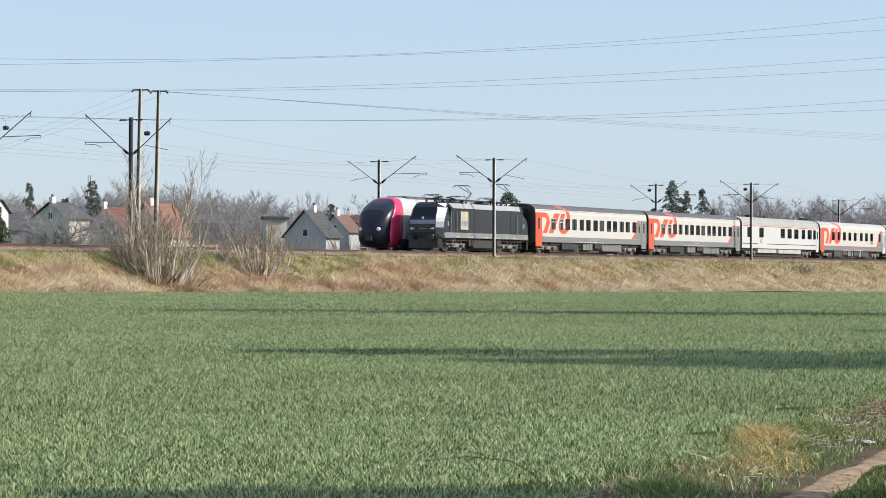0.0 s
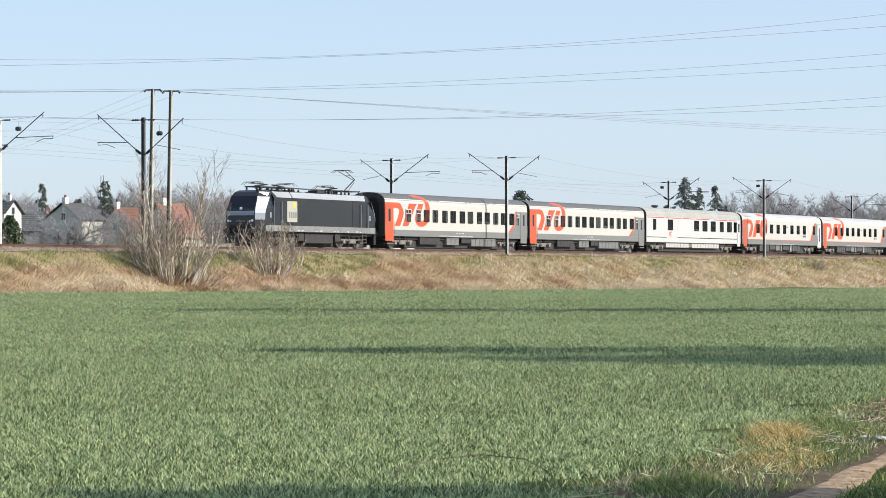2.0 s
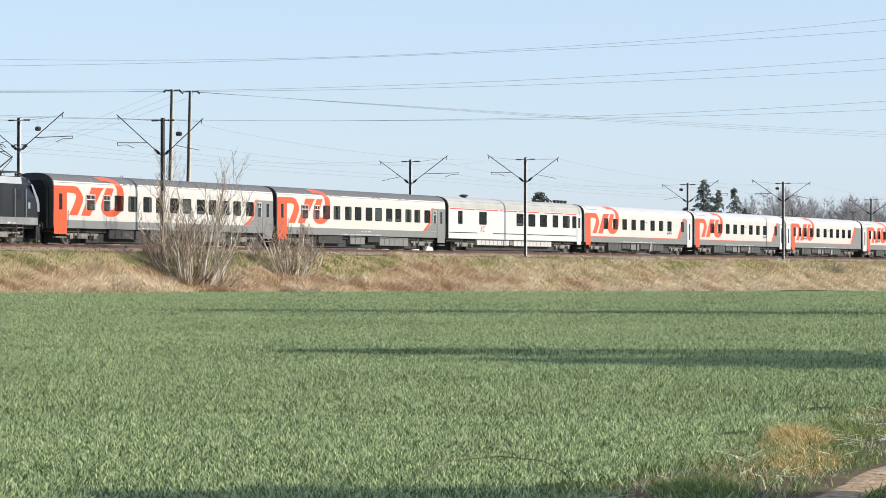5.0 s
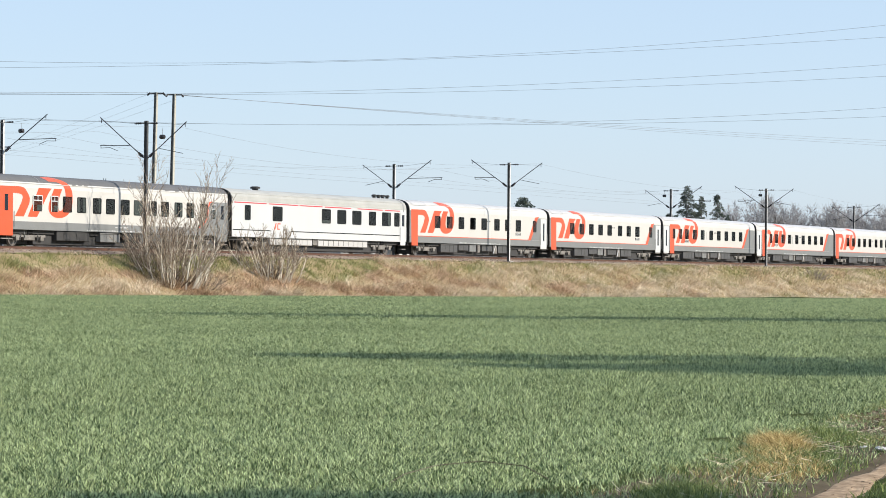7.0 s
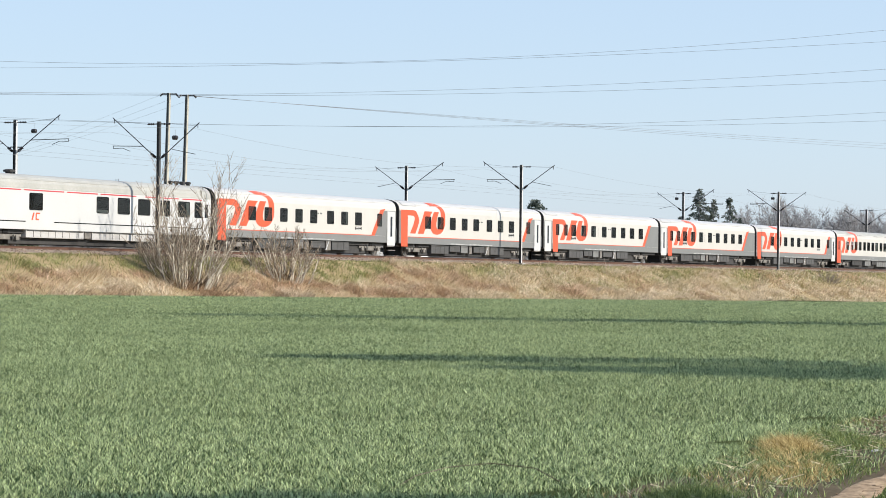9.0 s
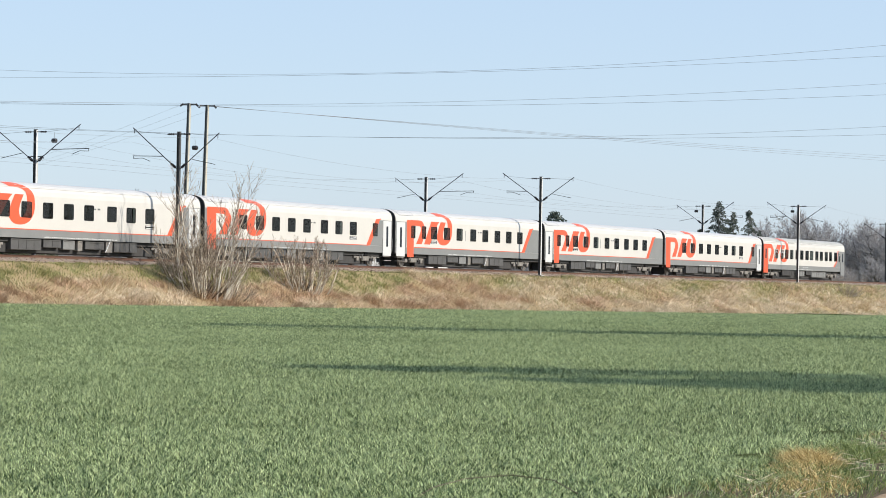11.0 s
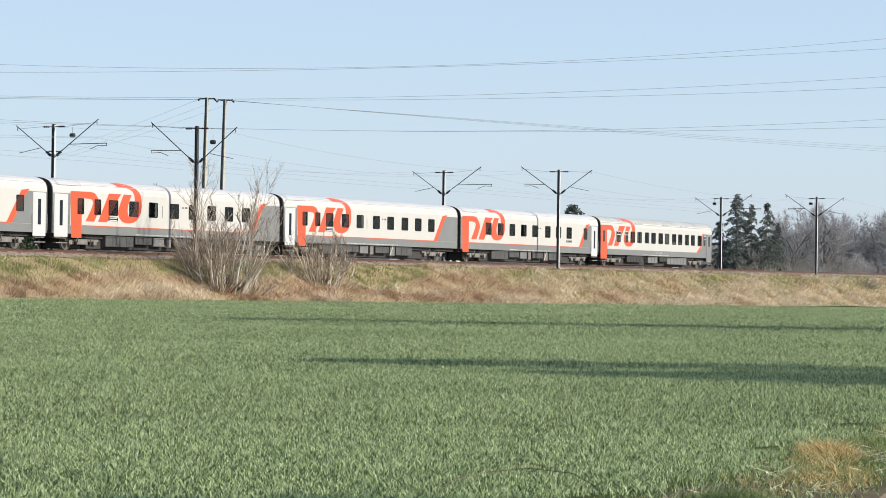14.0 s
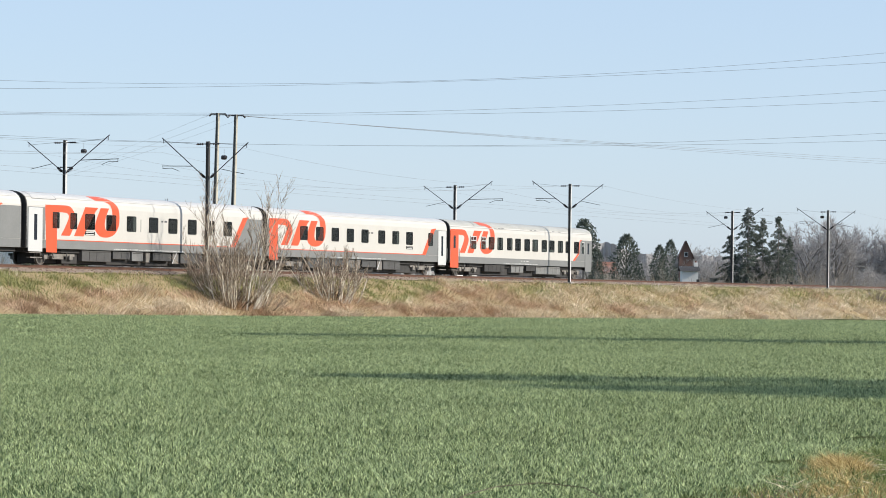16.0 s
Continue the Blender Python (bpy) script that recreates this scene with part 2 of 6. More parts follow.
def make_stones():
    """Loose ballast stones on the shoulder nearest the viewer."""
    rng = np.random.default_rng(3)
    n = 14000
    s, o = rng.uniform(-75, 190, n), rng.uniform(1.5, 3.4, n)
    z = RAIL + np.interp(o, [1.75, 2.65, 3.4], [-0.2, -0.47, -0.47]) + 0.015
    c = np.stack([AX + s * DX + o * NX, AY + s * DY + o * NY, z], 1)
    r = rng.uniform(0.018, 0.045, n)
    tet = np.array([(1, 1, 0.7), (-1, -1, 0.7), (-1, 1, -0.7), (1, -1, -0.7)])
    v = c[:, None, :] + (tet[None] * rng.uniform(0.5, 1.2, (n, 4, 1))) * r[:, None, None]
    f = [(4 * i + a, 4 * i + b, 4 * i + d) for i in range(n) for a, b, d in ((0, 1, 2), (0, 3, 1), (0, 2, 3), (1, 3, 2))]
    m = mat("ballast stone", (0.10, 0.07, 0.05), 0.95, scale=0.3, fine=4, bump=0, island=0.8, col2=(0.42, 0.33, 0.25), spec=0.05)
    tagged(raw("ballast_stones", v.reshape(-1, 3).tolist(), f, m), "loose grey-brown ballast stones", "stones", kind="stuff")


make_stones()


def make_track(off):
    t = empty("railway_track", line_pose(0, off), "pair of rusty steel rails on concrete sleepers in ballast", "railway track", "tracks on the embankment", "structure")
    for side in (-0.76, 0.76):
        bm = bmesh.new()
        prism(bm, [(side - 0.07, -0.172), (side + 0.07, -0.172), (side + 0.012, -0.14), (side + 0.012, -0.05), (side + 0.036, -0.035), (side + 0.036, -0.004),
                   (side - 0.036, -0.004), (side - 0.036, -0.035), (side - 0.012, -0.05), (side - 0.012, -0.14)], -760, 220)
        r = part("rail", bm, M["rail"], t)
        bm = bmesh.new(); box(bm, -760, 220, side - 0.03, side + 0.03, -0.0038, 0.0)
        part("rail_head", bm, M["railtop"], r, "polished running surface")
    vs, fs = [], []
    for i in range(1550):
        x = 200 - i * 0.6
        k = len(vs)
        vs += [(x + a, y, z) for a, z in ((-0.14, -0.23), (0.14, -0.23), (0.10, -0.175), (-0.10, -0.175)) for y in (-1.25, 1.25)]
        fs += [(k, k + 2, k + 3, k + 1), (k + 2, k + 4, k + 5, k + 3), (k + 4, k + 6, k + 7, k + 5), (k + 6, k, k + 1, k + 7)]
    tagged(raw("sleeper_row", vs, fs, M["sleeper"], t), kind="stuff")


make_track(0.0)
make_track(-4.2)


# ---------------------------------------------------------------- catenary masts
MAST_H = 7.45


def make_mast(strip=1, tube=3.0, taller=0.0, higher=0.0):
    """y points away from the track; x along it. strip: the side of the pale strip that paints in the sunlit flange, 0
    for none; tube: reach of the registration tube;
    taller and higher: what the post and the arms' joint have over the usual."""
    top_h = MAST_H + taller
    t = empty("catenary_mast", Matrix.Identity(4), "dark steel railway catenary mast with V-shaped bracket arms", "catenary mast", "masts along the railway")
    bm = bmesh.new()
    for y in (-0.09, 0.09):
        box(bm, -0.09, 0.09, y - 0.010, y + 0.010, -0.6, top_h)
    box(bm, -0.012, 0.012, -0.08, 0.08, -0.6, top_h)
    part("post", bm, M["mast"], t)
    # pale sheet paints sunlight onto the flange that faces the viewer
    if strip:
        part("guard_strip", boxed(-0.085, 0.085, min(strip * 0.101, strip * 0.106), max(strip * 0.101, strip * 0.106), -0.3, top_h - 0.05), M["mastlit"], t, "pale strip standing in for the sunlit flange")
    bm = bmesh.new(); box(bm, -0.3, 0.3, -0.3, 0.3, -0.75, -0.32, 0.04)
    part("footing", bm, M["sleeper"], t, "concrete footing")
    hub = 5.62 + higher
    for sg in (-1, 1):
        reach = 2.85 if sg > 0 else 3.32            # the arm over the track is the longer
        top = hub + 0.18 + (reach - 0.5) * (0.682 + 0.35 * (taller - higher))
        bm = bmesh.new(); rod(bm, (0, sg * 0.14, hub - 0.1), (0, sg * 0.55, hub + 0.22), 0.035)
        a = part("bracket_insulator", bm, M["insul"], t)
        bm = bmesh.new(); lathe(bm, (0, sg * 0.22, hub - 0.04), (0, sg * 0.58, hub + 0.24), [(0.0, 0.05), (0.03, 0.10), (0.08, 0.06), (0.13, 0.11), (0.19, 0.06), (0.25, 0.11), (0.31, 0.06), (0.38, 0.09), (0.44, 0.04)], 8)
        part("insulator_shed", bm, M["insul"], a)
        bm = bmesh.new(); rod(bm, (0, sg * 0.5, hub + 0.18), (0, sg * reach, top), 0.03)
        arm = part("bracket_arm", bm, M["darksteel"], t)
        bm = bmesh.new(); rod(bm, (0, sg * (reach - 0.1), top - 0.07), (0, sg * (reach - 0.1), top - 0.34), 0.022)
        part("clamp", bm, M["darksteel"], arm)
        bm = bmesh.new(); lathe(bm, (0, sg * 0.3, top_h - 0.16), (0, sg * 1.0, top_h - 0.16), [(0, 0.03), (0.05, 0.03), (0.1, 0.07), (0.18, 0.03), (0.26, 0.07), (0.34, 0.03), (0.42, 0.07), (0.5, 0.03), (0.55, 0.02)], 8)
        part("top_insulator", bm, M["insul"], t)
        bm = bmesh.new(); rod(bm, (0, sg * 0.9, top_h - 0.16), (0, sg * (reach - 0.1), top - 0.2), 0.012, n=4)
        part("stay_wire", bm, M["wire"], t)
    bm = bmesh.new(); rod(bm, (0, -0.35, top_h - 0.16), (0, 0.35, top_h - 0.16), 0.03)
    part("crossbar", bm, M["darksteel"], t)
    # registration tube with its steady arm over the track, and a slanting rod on the other side
    bm = bmesh.new(); rod(bm, (0, -1.15, hub + 0.66), (0, -tube, hub + 0.70), 0.024); rod(bm, (0, 0.05 - tube, hub + 0.70), (0, 0.05 - tube, hub + 0.52), 0.018)
    part("registration_tube", bm, M["darksteel"], t)
    bm = bmesh.new(); rod(bm, (0, 0.05 - tube, hub + 0.54), (0.0, 0.7 - tube, hub + 0.56), 0.018); rod(bm, (0, 0.7 - tube, hub + 0.56), (0.0, 1.25 - tube, hub + 0.36), 0.018)
    part("steady_arm", bm, M["darksteel"], t)
    bm = bmesh.new(); rod(bm, (0, 0.95, hub + 0.46), (0, 2.6, hub + 0.14), 0.018)
    part("guy_rod", bm, M["darksteel"], t)
    return t


SPAN = [-76.0, -13.3, 41.2, 104.2, 167.6, 231.0, 294.0]
_near, _bare, _far, _tall = make_mast(1), make_mast(0, 3.3, 0.33), make_mast(-1, 4.3), make_mast(-1, 4.0, 0.55, 0.45)
_near.matrix_basis, _bare.matrix_basis = line_pose(SPAN[0], 3.0), line_pose(SPAN[1] + 0.35, 3.0)
_far.matrix_basis = line_pose(SPAN[0], -7.15, turn=180)
_tall.matrix_basis = line_pose(SPAN[1] - 0.2, -7.15, turn=180)
_masts = [_bare] + [copy_thing(_near, line_pose(s, 3.0)) for s in SPAN[2:]] + [_far, _tall] + [copy_thing(_far, line_pose(s, -7.15, turn=180)) for s in SPAN[2:]]
# weights that hang beside some of the masts
for i, y, z in ((0, 1.15, 6.78), (7, -1.4, 7.28), (2, -0.62, 6.78), (9, 0.72, 6.78)):
    bm = bmesh.new(); lathe(bm, (0, y - 0.18, z), (0, y + 0.18, z), [(0, 0.08), (0.03, 0.13), (0.11, 0.145), (0.16, 0.10), (0.21, 0.145), (0.32, 0.13), (0.36, 0.08)], 12)
    w = part("hanging_weight", bm, M["insul"], _masts[i], "dark hanging insulator block")
    bm = bmesh.new(); rod(bm, (0, y, z + 0.12), (0, y, z + 0.51), 0.012, n=4)
    part("hanger", bm, M["wire"], w)

# ---------------------------------------------------------------- rolling stock
L = 26.4                     # length over buffers of a coach
SIDE = [(0.95, 1.42), (1.05, 1.421), (3.35, 1.421), (3.62, 1.375), (3.80, 1.28), (3.96, 1.10), (4.08, 0.82), (4.15, 0.45), (4.17, 0.0)]


def side_y(z):
    if z <= 1.0:
        return 1.42
    for (z0, y0), (z1, y1) in zip(SIDE, SIDE[1:]):
        if z <= z1:
            return y0 + (y1 - y0) * (z - z0) / (z1 - z0)
    return 0.0


def band_profile(z0, z1):
    """The closed cross-section of the coach body between two heights."""
    zs = [z0] + [z for z, _ in SIDE if z0 < z < z1] + [z1]
    right = [(-side_y(z), z) for z in zs]
    left = [(side_y(z), z) for z in zs[::-1]]
    return [p for i, p in enumerate(left + right) if i == 0 or (abs(p[0] - (left + right)[i - 1][0]) + abs(p[1] - (left + right)[i - 1][1])) > 1e-5]


def skin_y(z):
    """The side as paint lies on it, a little proud of the rounded shoulder."""
    return 1.421 if z <= 3.42 else side_y(z) + 0.012


def decal(bm, upper, lower, sides=(1,), lift=0.006):
    """A painted shape between two rows of (distance from the front, height), laid on the side."""
    cuts = 4
    for sg in sides:
        rows = []
        for c in range(cuts + 1):
            f = c / cuts
            rows.append([bm.verts.new((sg * (L / 2 - (a + (b - a) * f)), sg * (skin_y(z + (y - z) * f) + lift), z + (y - z) * f)) for (a, z), (b, y) in zip(upper, lower)])
        for p, q in zip(rows, rows[1:]):
            for i in range(len(upper) - 1):
                bm.faces.new((p[i], p[i + 1], q[i + 1], q[i]))
    bmesh.ops.recalc_face_normals(bm, faces=bm.faces)
    return bm


def dense(pts, n=3):
    """A rounder line through the points."""
    out = []
    for i in range(len(pts) - 1):
        p0, p1, p2, p3 = (Vector(pts[max(0, min(len(pts) - 1, k))]) for k in (i - 1, i, i + 1, i + 2))
        for j in range(n):
            t = j / n
            out.append(tuple(0.5 * ((2 * p1) + (p2 - p0) * t + (2 * p0 - 5 * p1 + 4 * p2 - p3) * t * t + (3 * p1 - p0 - 3 * p2 + p3) * t ** 3)))
    return out + [tuple(pts[-1])]


def patch(bm, a0, a1, z0, z1, **k):
    zs = [z0] + [z for z, _ in SIDE if z0 < z < z1] + [z1]
    return decal(bm, [(a0, z) for z in zs], [(a1, z) for z in zs], **k)


def window_mesh(w, h, rim=0.03):
    """Frame with a near-black backing sheet that paints the unlit inside; x along the coach, y outwards, z up, centred.
    """
    bm = bmesh.new()
    r = min(w, h) * 0.10

    def ring(hw, hh, rr, y):
        out = []
        for cx, cz, a0 in ((hw - rr, hh - rr, 0), (-hw + rr, hh - rr, 90), (-hw + rr, -hh + rr, 180), (hw - rr, -hh + rr, 270)):
            for k in range(4):
                a = radians(a0 + 30 * k)
                out.append(bm.verts.new((cx + rr * math.cos(a), y, cz + rr * math.sin(a))))
        return out
    rs = [ring(w / 2, h / 2, r, -0.01), ring(w / 2, h / 2, r, 0.022), ring(w / 2 - rim, h / 2 - rim, r * 0.8, 0.022), ring(w / 2 - rim, h / 2 - rim, r * 0.8, 0.003)]
    for p, q in zip(rs, rs[1:]):
        for i in range(16):
            bm.faces.new((p[i], p[(i + 1) % 16], q[(i + 1) % 16], q[i]))
    # near-black sheet paints the darkness of an unlit compartment
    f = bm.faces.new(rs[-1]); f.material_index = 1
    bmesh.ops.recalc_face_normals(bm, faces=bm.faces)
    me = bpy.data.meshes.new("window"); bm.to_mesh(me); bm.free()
    me.materials.append(M["rubber"]); me.materials.append(M["dark_backing"])
    bm = boxed(-w / 2 + rim, w / 2 - rim, 0.011, 0.015, -h / 2 + rim, h / 2 - rim)
    pm = bpy.data.meshes.new("pane"); bm.to_mesh(pm); bm.free(); pm.materials.append(M["pane"])
    return me, pm


WIN = {}


def add_window(t, a, w, z0, z1, curtain="", sides=(1, -1), frame_mat=None):
    key = (round(w, 2), round(z1 - z0, 2))
    if key not in WIN:
        WIN[key] = window_mesh(*key)
    for sg in sides:
        m = pose(sg * (L / 2 - a), sg * side_y((z0 + z1) / 2), (z0 + z1) / 2, 0, 0, 0 if sg > 0 else 180)
        o = share("window", WIN[key][0], t, m)
        p = share("pane", WIN[key][1], o, Matrix.Identity(4))
        if curtain and sg > 0:
            h, hw = z1 - z0, w / 2 - 0.05
            bm = bmesh.new()
            if curtain == "blind":
                box(bm, -hw, hw, 0.004, 0.007, h * 0.05, h / 2 - 0.05)
            elif curtain == "full":
                box(bm, -hw, hw, 0.004, 0.007, -h / 2 + 0.05, h / 2 - 0.05)
            elif curtain == "sash":
                part("sash", box(box(boxed(-hw - 0.02, hw + 0.02, 0.023, 0.030, h * 0.14, h * 0.20), -hw - 0.02, hw + 0.02, 0.023, 0.030, h / 2 - 0.06, h / 2), -0.03, 0.03, 0.023, 0.030, h * 0.14, h / 2), M["white"], o, "white sliding sash bars")
                for e0, e1 in ((-hw - 0.02, -hw + 0.04), (hw - 0.04, hw + 0.02)):
                    part("sash_side", boxed(e0, e1, 0.023, 0.029, -h / 2, h / 2), M["white"], o)
                box(bm, -hw, hw * 0.1, 0.004, 0.007, -h / 2 + 0.05, -h * 0.1)
            elif curtain == "low":
                box(bm, -hw, hw, 0.004, 0.007, -h / 2 + 0.05, -h * 0.28)
            else:
                box(bm, -hw, -hw * 0.45, 0.004, 0.007, -h / 2 + 0.05, h / 2 - 0.05)
                if curtain == "both":
                    box(bm, hw * 0.45, hw, 0.004, 0.007, -h / 2 + 0.05, h / 2 - 0.05)
            part("curtain", bm, M["curtain"], o)


def bogie(t, x, wheel_r=0.46, base=2.5, half=1.05):
    b = new("bogie"); b.parent = t; b.matrix_basis = pose(x, 0, 0)
    for sg in (-1, 1):
        bm = bmesh.new()
        box(bm, -base / 2 - 0.45, base / 2 + 0.45, sg * half - 0.06, sg * half + 0.06, 0.52, 0.66, 0.02)
        box(bm, -0.55, 0.55, sg * half - 0.09, sg * half + 0.09, 0.34, 0.56, 0.03)
        part("side_frame", bm, M["bogie"], b)
        for k in (-1, 1):
            bm = boxed(k * base / 2 - 0.17, k * base / 2 + 0.17, sg * (half + 0.02) - 0.12, sg * (half + 0.02) + 0.12, 0.32, 0.60, 0.04)
            part("axle_box", bm, M["bogie"], b)
            bm = bmesh.new(); lathe(bm, (k * (base / 2 - 0.36), sg * half, 0.36), (k * (base / 2 - 0.36), sg * half, 0.8), [(0, 0.10)] + [(0.04 + 0.06 * j, 0.10 if j % 2 else 0.075) for j in range(7)] + [(0.44, 0.1)], 8)
            part("coil_spring", bm, M["under"], b)
        bm = bmesh.new(); rod(bm, (0.45, sg * (half + 0.1), 0.42), (0.62, sg * (half + 0.1), 0.95), 0.035)
        part("damper", bm, M["boxgrey"], b)
        bm = boxed(-0.28, 0.28, sg * half - 0.16, sg * half + 0.16, 0.68, 0.92, 0.08)
        part("air_spring", bm, M["rubber"], b)
    part("bolster", boxed(-base / 2 - 0.3, base / 2 + 0.3, -0.62, 0.62, 0.10, 0.80, 0.05), M["under"], b)
    for k in (-1, 1):
        bm = bmesh.new()
        rod(bm, (0, -1.0, 0), (0, 1.0, 0), 0.08, n=8)
        for sg in (-1, 1):
            lathe(bm, (0, sg * 0.68, 0), (0, sg * 0.84, 0), [(0, wheel_r * 1.05), (0.03, wheel_r * 1.05), (0.04, wheel_r), (0.13, wheel_r), (0.135, wheel_r * 0.86), (0.10, wheel_r * 0.82), (0.10, wheel_r * 0.3), (0.14, wheel_r * 0.26), (0.16, wheel_r * 0.2)], 20)
        w = part("wheelset", bm, M["wheel"], b, "", False)
        w.matrix_parent_inverse = pose(k * base / 2, 0, wheel_r)
    return b


LOGO_BAR = ([(0.48, 3.36), (0.62, 0.72)], [(1.66, 3.36), (1.66, 0.72)])
HOOK = ([(0.48, 3.41), (1.6, 3.42), (2.81, 3.40), (3.29, 3.11), (3.55, 2.73), (3.41, 2.34), (2.95, 1.70)],
        [(1.4, 3.03), (1.66, 3.03), (2.55, 3.00), (2.80, 2.87), (2.79, 2.71), (2.56, 2.32), (2.05, 1.70)])
SLASH = ([(4.45, 3.40), (4.32, 3.18), (3.35, 1.70)], [(5.80, 3.40), (5.52, 3.18), (4.30, 1.70)])
CURL = ([(5.28, 4.06), (6.55, 4.06), (7.35, 3.86), (7.86, 3.44), (8.01, 2.94), (7.93, 2.37), (7.51, 1.91), (6.82, 1.70), (6.03, 1.74), (5.57, 2.02), (5.48, 2.35), (5.70, 2.86), (6.04, 3.40)],
        [(5.67, 3.82), (6.50, 3.79), (7.02, 3.62), (7.20, 3.31), (7.26, 2.92), (7.21, 2.52), (6.94, 2.21), (6.76, 2.12), (6.62, 2.13), (6.52, 2.27), (6.48, 2.50), (6.60, 2.89), (6.90, 3.40)])


def logo(t, shift):
    def mv(pts):
        return [(a + shift, z) for a, z in pts]
    for up, lo, n in ((*LOGO_BAR, 0), (*HOOK, 5), (*SLASH, 0), (*CURL, 6)):
        u, l = (mv(dense(up, n)), mv(dense(lo, n))) if n else (mv(up), mv(lo))
        for sd in (1, -1):
            part("livery_shape", decal(bmesh.new(), u, l, sides=(sd,), lift=0.005 if n else 0.0065), M["orange"], t, "orange-red painted livery shape")


def door(t, a0, a1, z0, z1, material, win=(0.22, 2.0, 2.9)):
    bm = bmesh.new()
    box(bm, L / 2 - a1, L / 2 - a0, 1.40, 1.447, z0, z1, 0.02)
    d = part("door", bm, M[material], t, {"orange": "orange door", "white": "white door", "coachgrey": "grey door"}[material])
    a = (a0 + a1) / 2
    bm = boxed(L / 2 - a - win[0] / 2, L / 2 - a + win[0] / 2, 1.44, 1.452, win[1], win[2])
    part("door_window", bm, M["screen"], d)
    for xx in (L / 2 - a0 + 0.1, L / 2 - a1 - 0.1):
        part("handrail", rod(bmesh.new(), (xx, 1.48, 1.1), (xx, 1.48, 2.0), 0.015), M["steel"], d)
    bm = boxed(L / 2 - a1 + 0.1, L / 2 - a0 - 0.1, 1.25, 1.5, 0.38, 0.44)
    box(bm, L / 2 - a1 + 0.1, L / 2 - a0 - 0.1, 1.2, 1.42, 0.66, 0.7)
    part("step", bm, M["bogie"], d)


def equipment(t, items):
    for a0, a1, z0, z1, m in items:
        bm = boxed(L / 2 - a1, L / 2 - a0, -1.3, 1.32, z0, z1, 0.03)
        n = max(1, int((a1 - a0) / 0.7))
        o = part("equipment_box", bm, M[m], t)
        bm = bmesh.new()
        for i in range(1, n):
            x = L / 2 - a0 - (a1 - a0) * i / n
            box(bm, x - 0.015, x + 0.015, 1.325, 1.332, z0 + 0.05, z1 - 0.05)
        box(bm, L / 2 - a1 + 0.08, L / 2 - a0 - 0.08, 1.325, 1.331, z1 - 0.09, z1 - 0.06)
        part("panel_joint", bm, M["under"], o)


def marks(t, a0, a1, z, n, h=0.07, m="white"):
    """Small stencilled rows too fine to read: plain bars."""
    r = random.Random(int(a0 * 100))
    bm = bmesh.new(); a = a0
    for i in range(n):
        w = (a1 - a0) / n * r.uniform(0.4, 0.9)
        patch(bm, a, a + w, z, z + h * r.uniform(0.6, 1.1), lift=0.008)
        a += (a1 - a0) / n
    tagged(part("stencil_marks", bm, M[m], t), kind="stuff")


def gangway(t, front=True):
    for sg in (-1, 1):
        bm = bmesh.new()
        for i in range(5):
            x0 = sg * (12.98 + 0.046 * i)
            x1 = sg * (12.98 + 0.046 * (i + 0.8))
            k = 0.97 if i % 2 else 1.0
            prism(bm, [(-1.1 * k, 0.95), (1.1 * k, 0.95), (1.12 * k, 3.3), (0.8 * k, 3.72), (-0.8 * k, 3.72), (-1.12 * k, 3.3)], min(x0, x1), max(x0, x1))
        part("gangway_bellows", bm, M["rubber"], t)
        bm = bmesh.new()
        rod(bm, (sg * 13.0, -0.87, 1.06), (sg * 13.17, -0.87, 1.06), 0.11, n=10); rod(bm, (sg * 13.0, 0.87, 1.06), (sg * 13.17, 0.87, 1.06), 0.11, n=10)
        box(bm, min(sg * 13.0, sg * 13.17), max(sg * 13.0, sg * 13.17), -0.14, 0.14, 0.9, 1.15)
        part("buffer", bm, M["under"], t)
        bm = bmesh.new()
        prof = band_profile(0.97, 4.16)
        prism(bm, [(y * 0.992, z) for y, z in prof], min(sg * 12.9, sg * 12.985), max(sg * 12.9, sg * 12.985))
        part("end_frame", bm, M["under"], t)


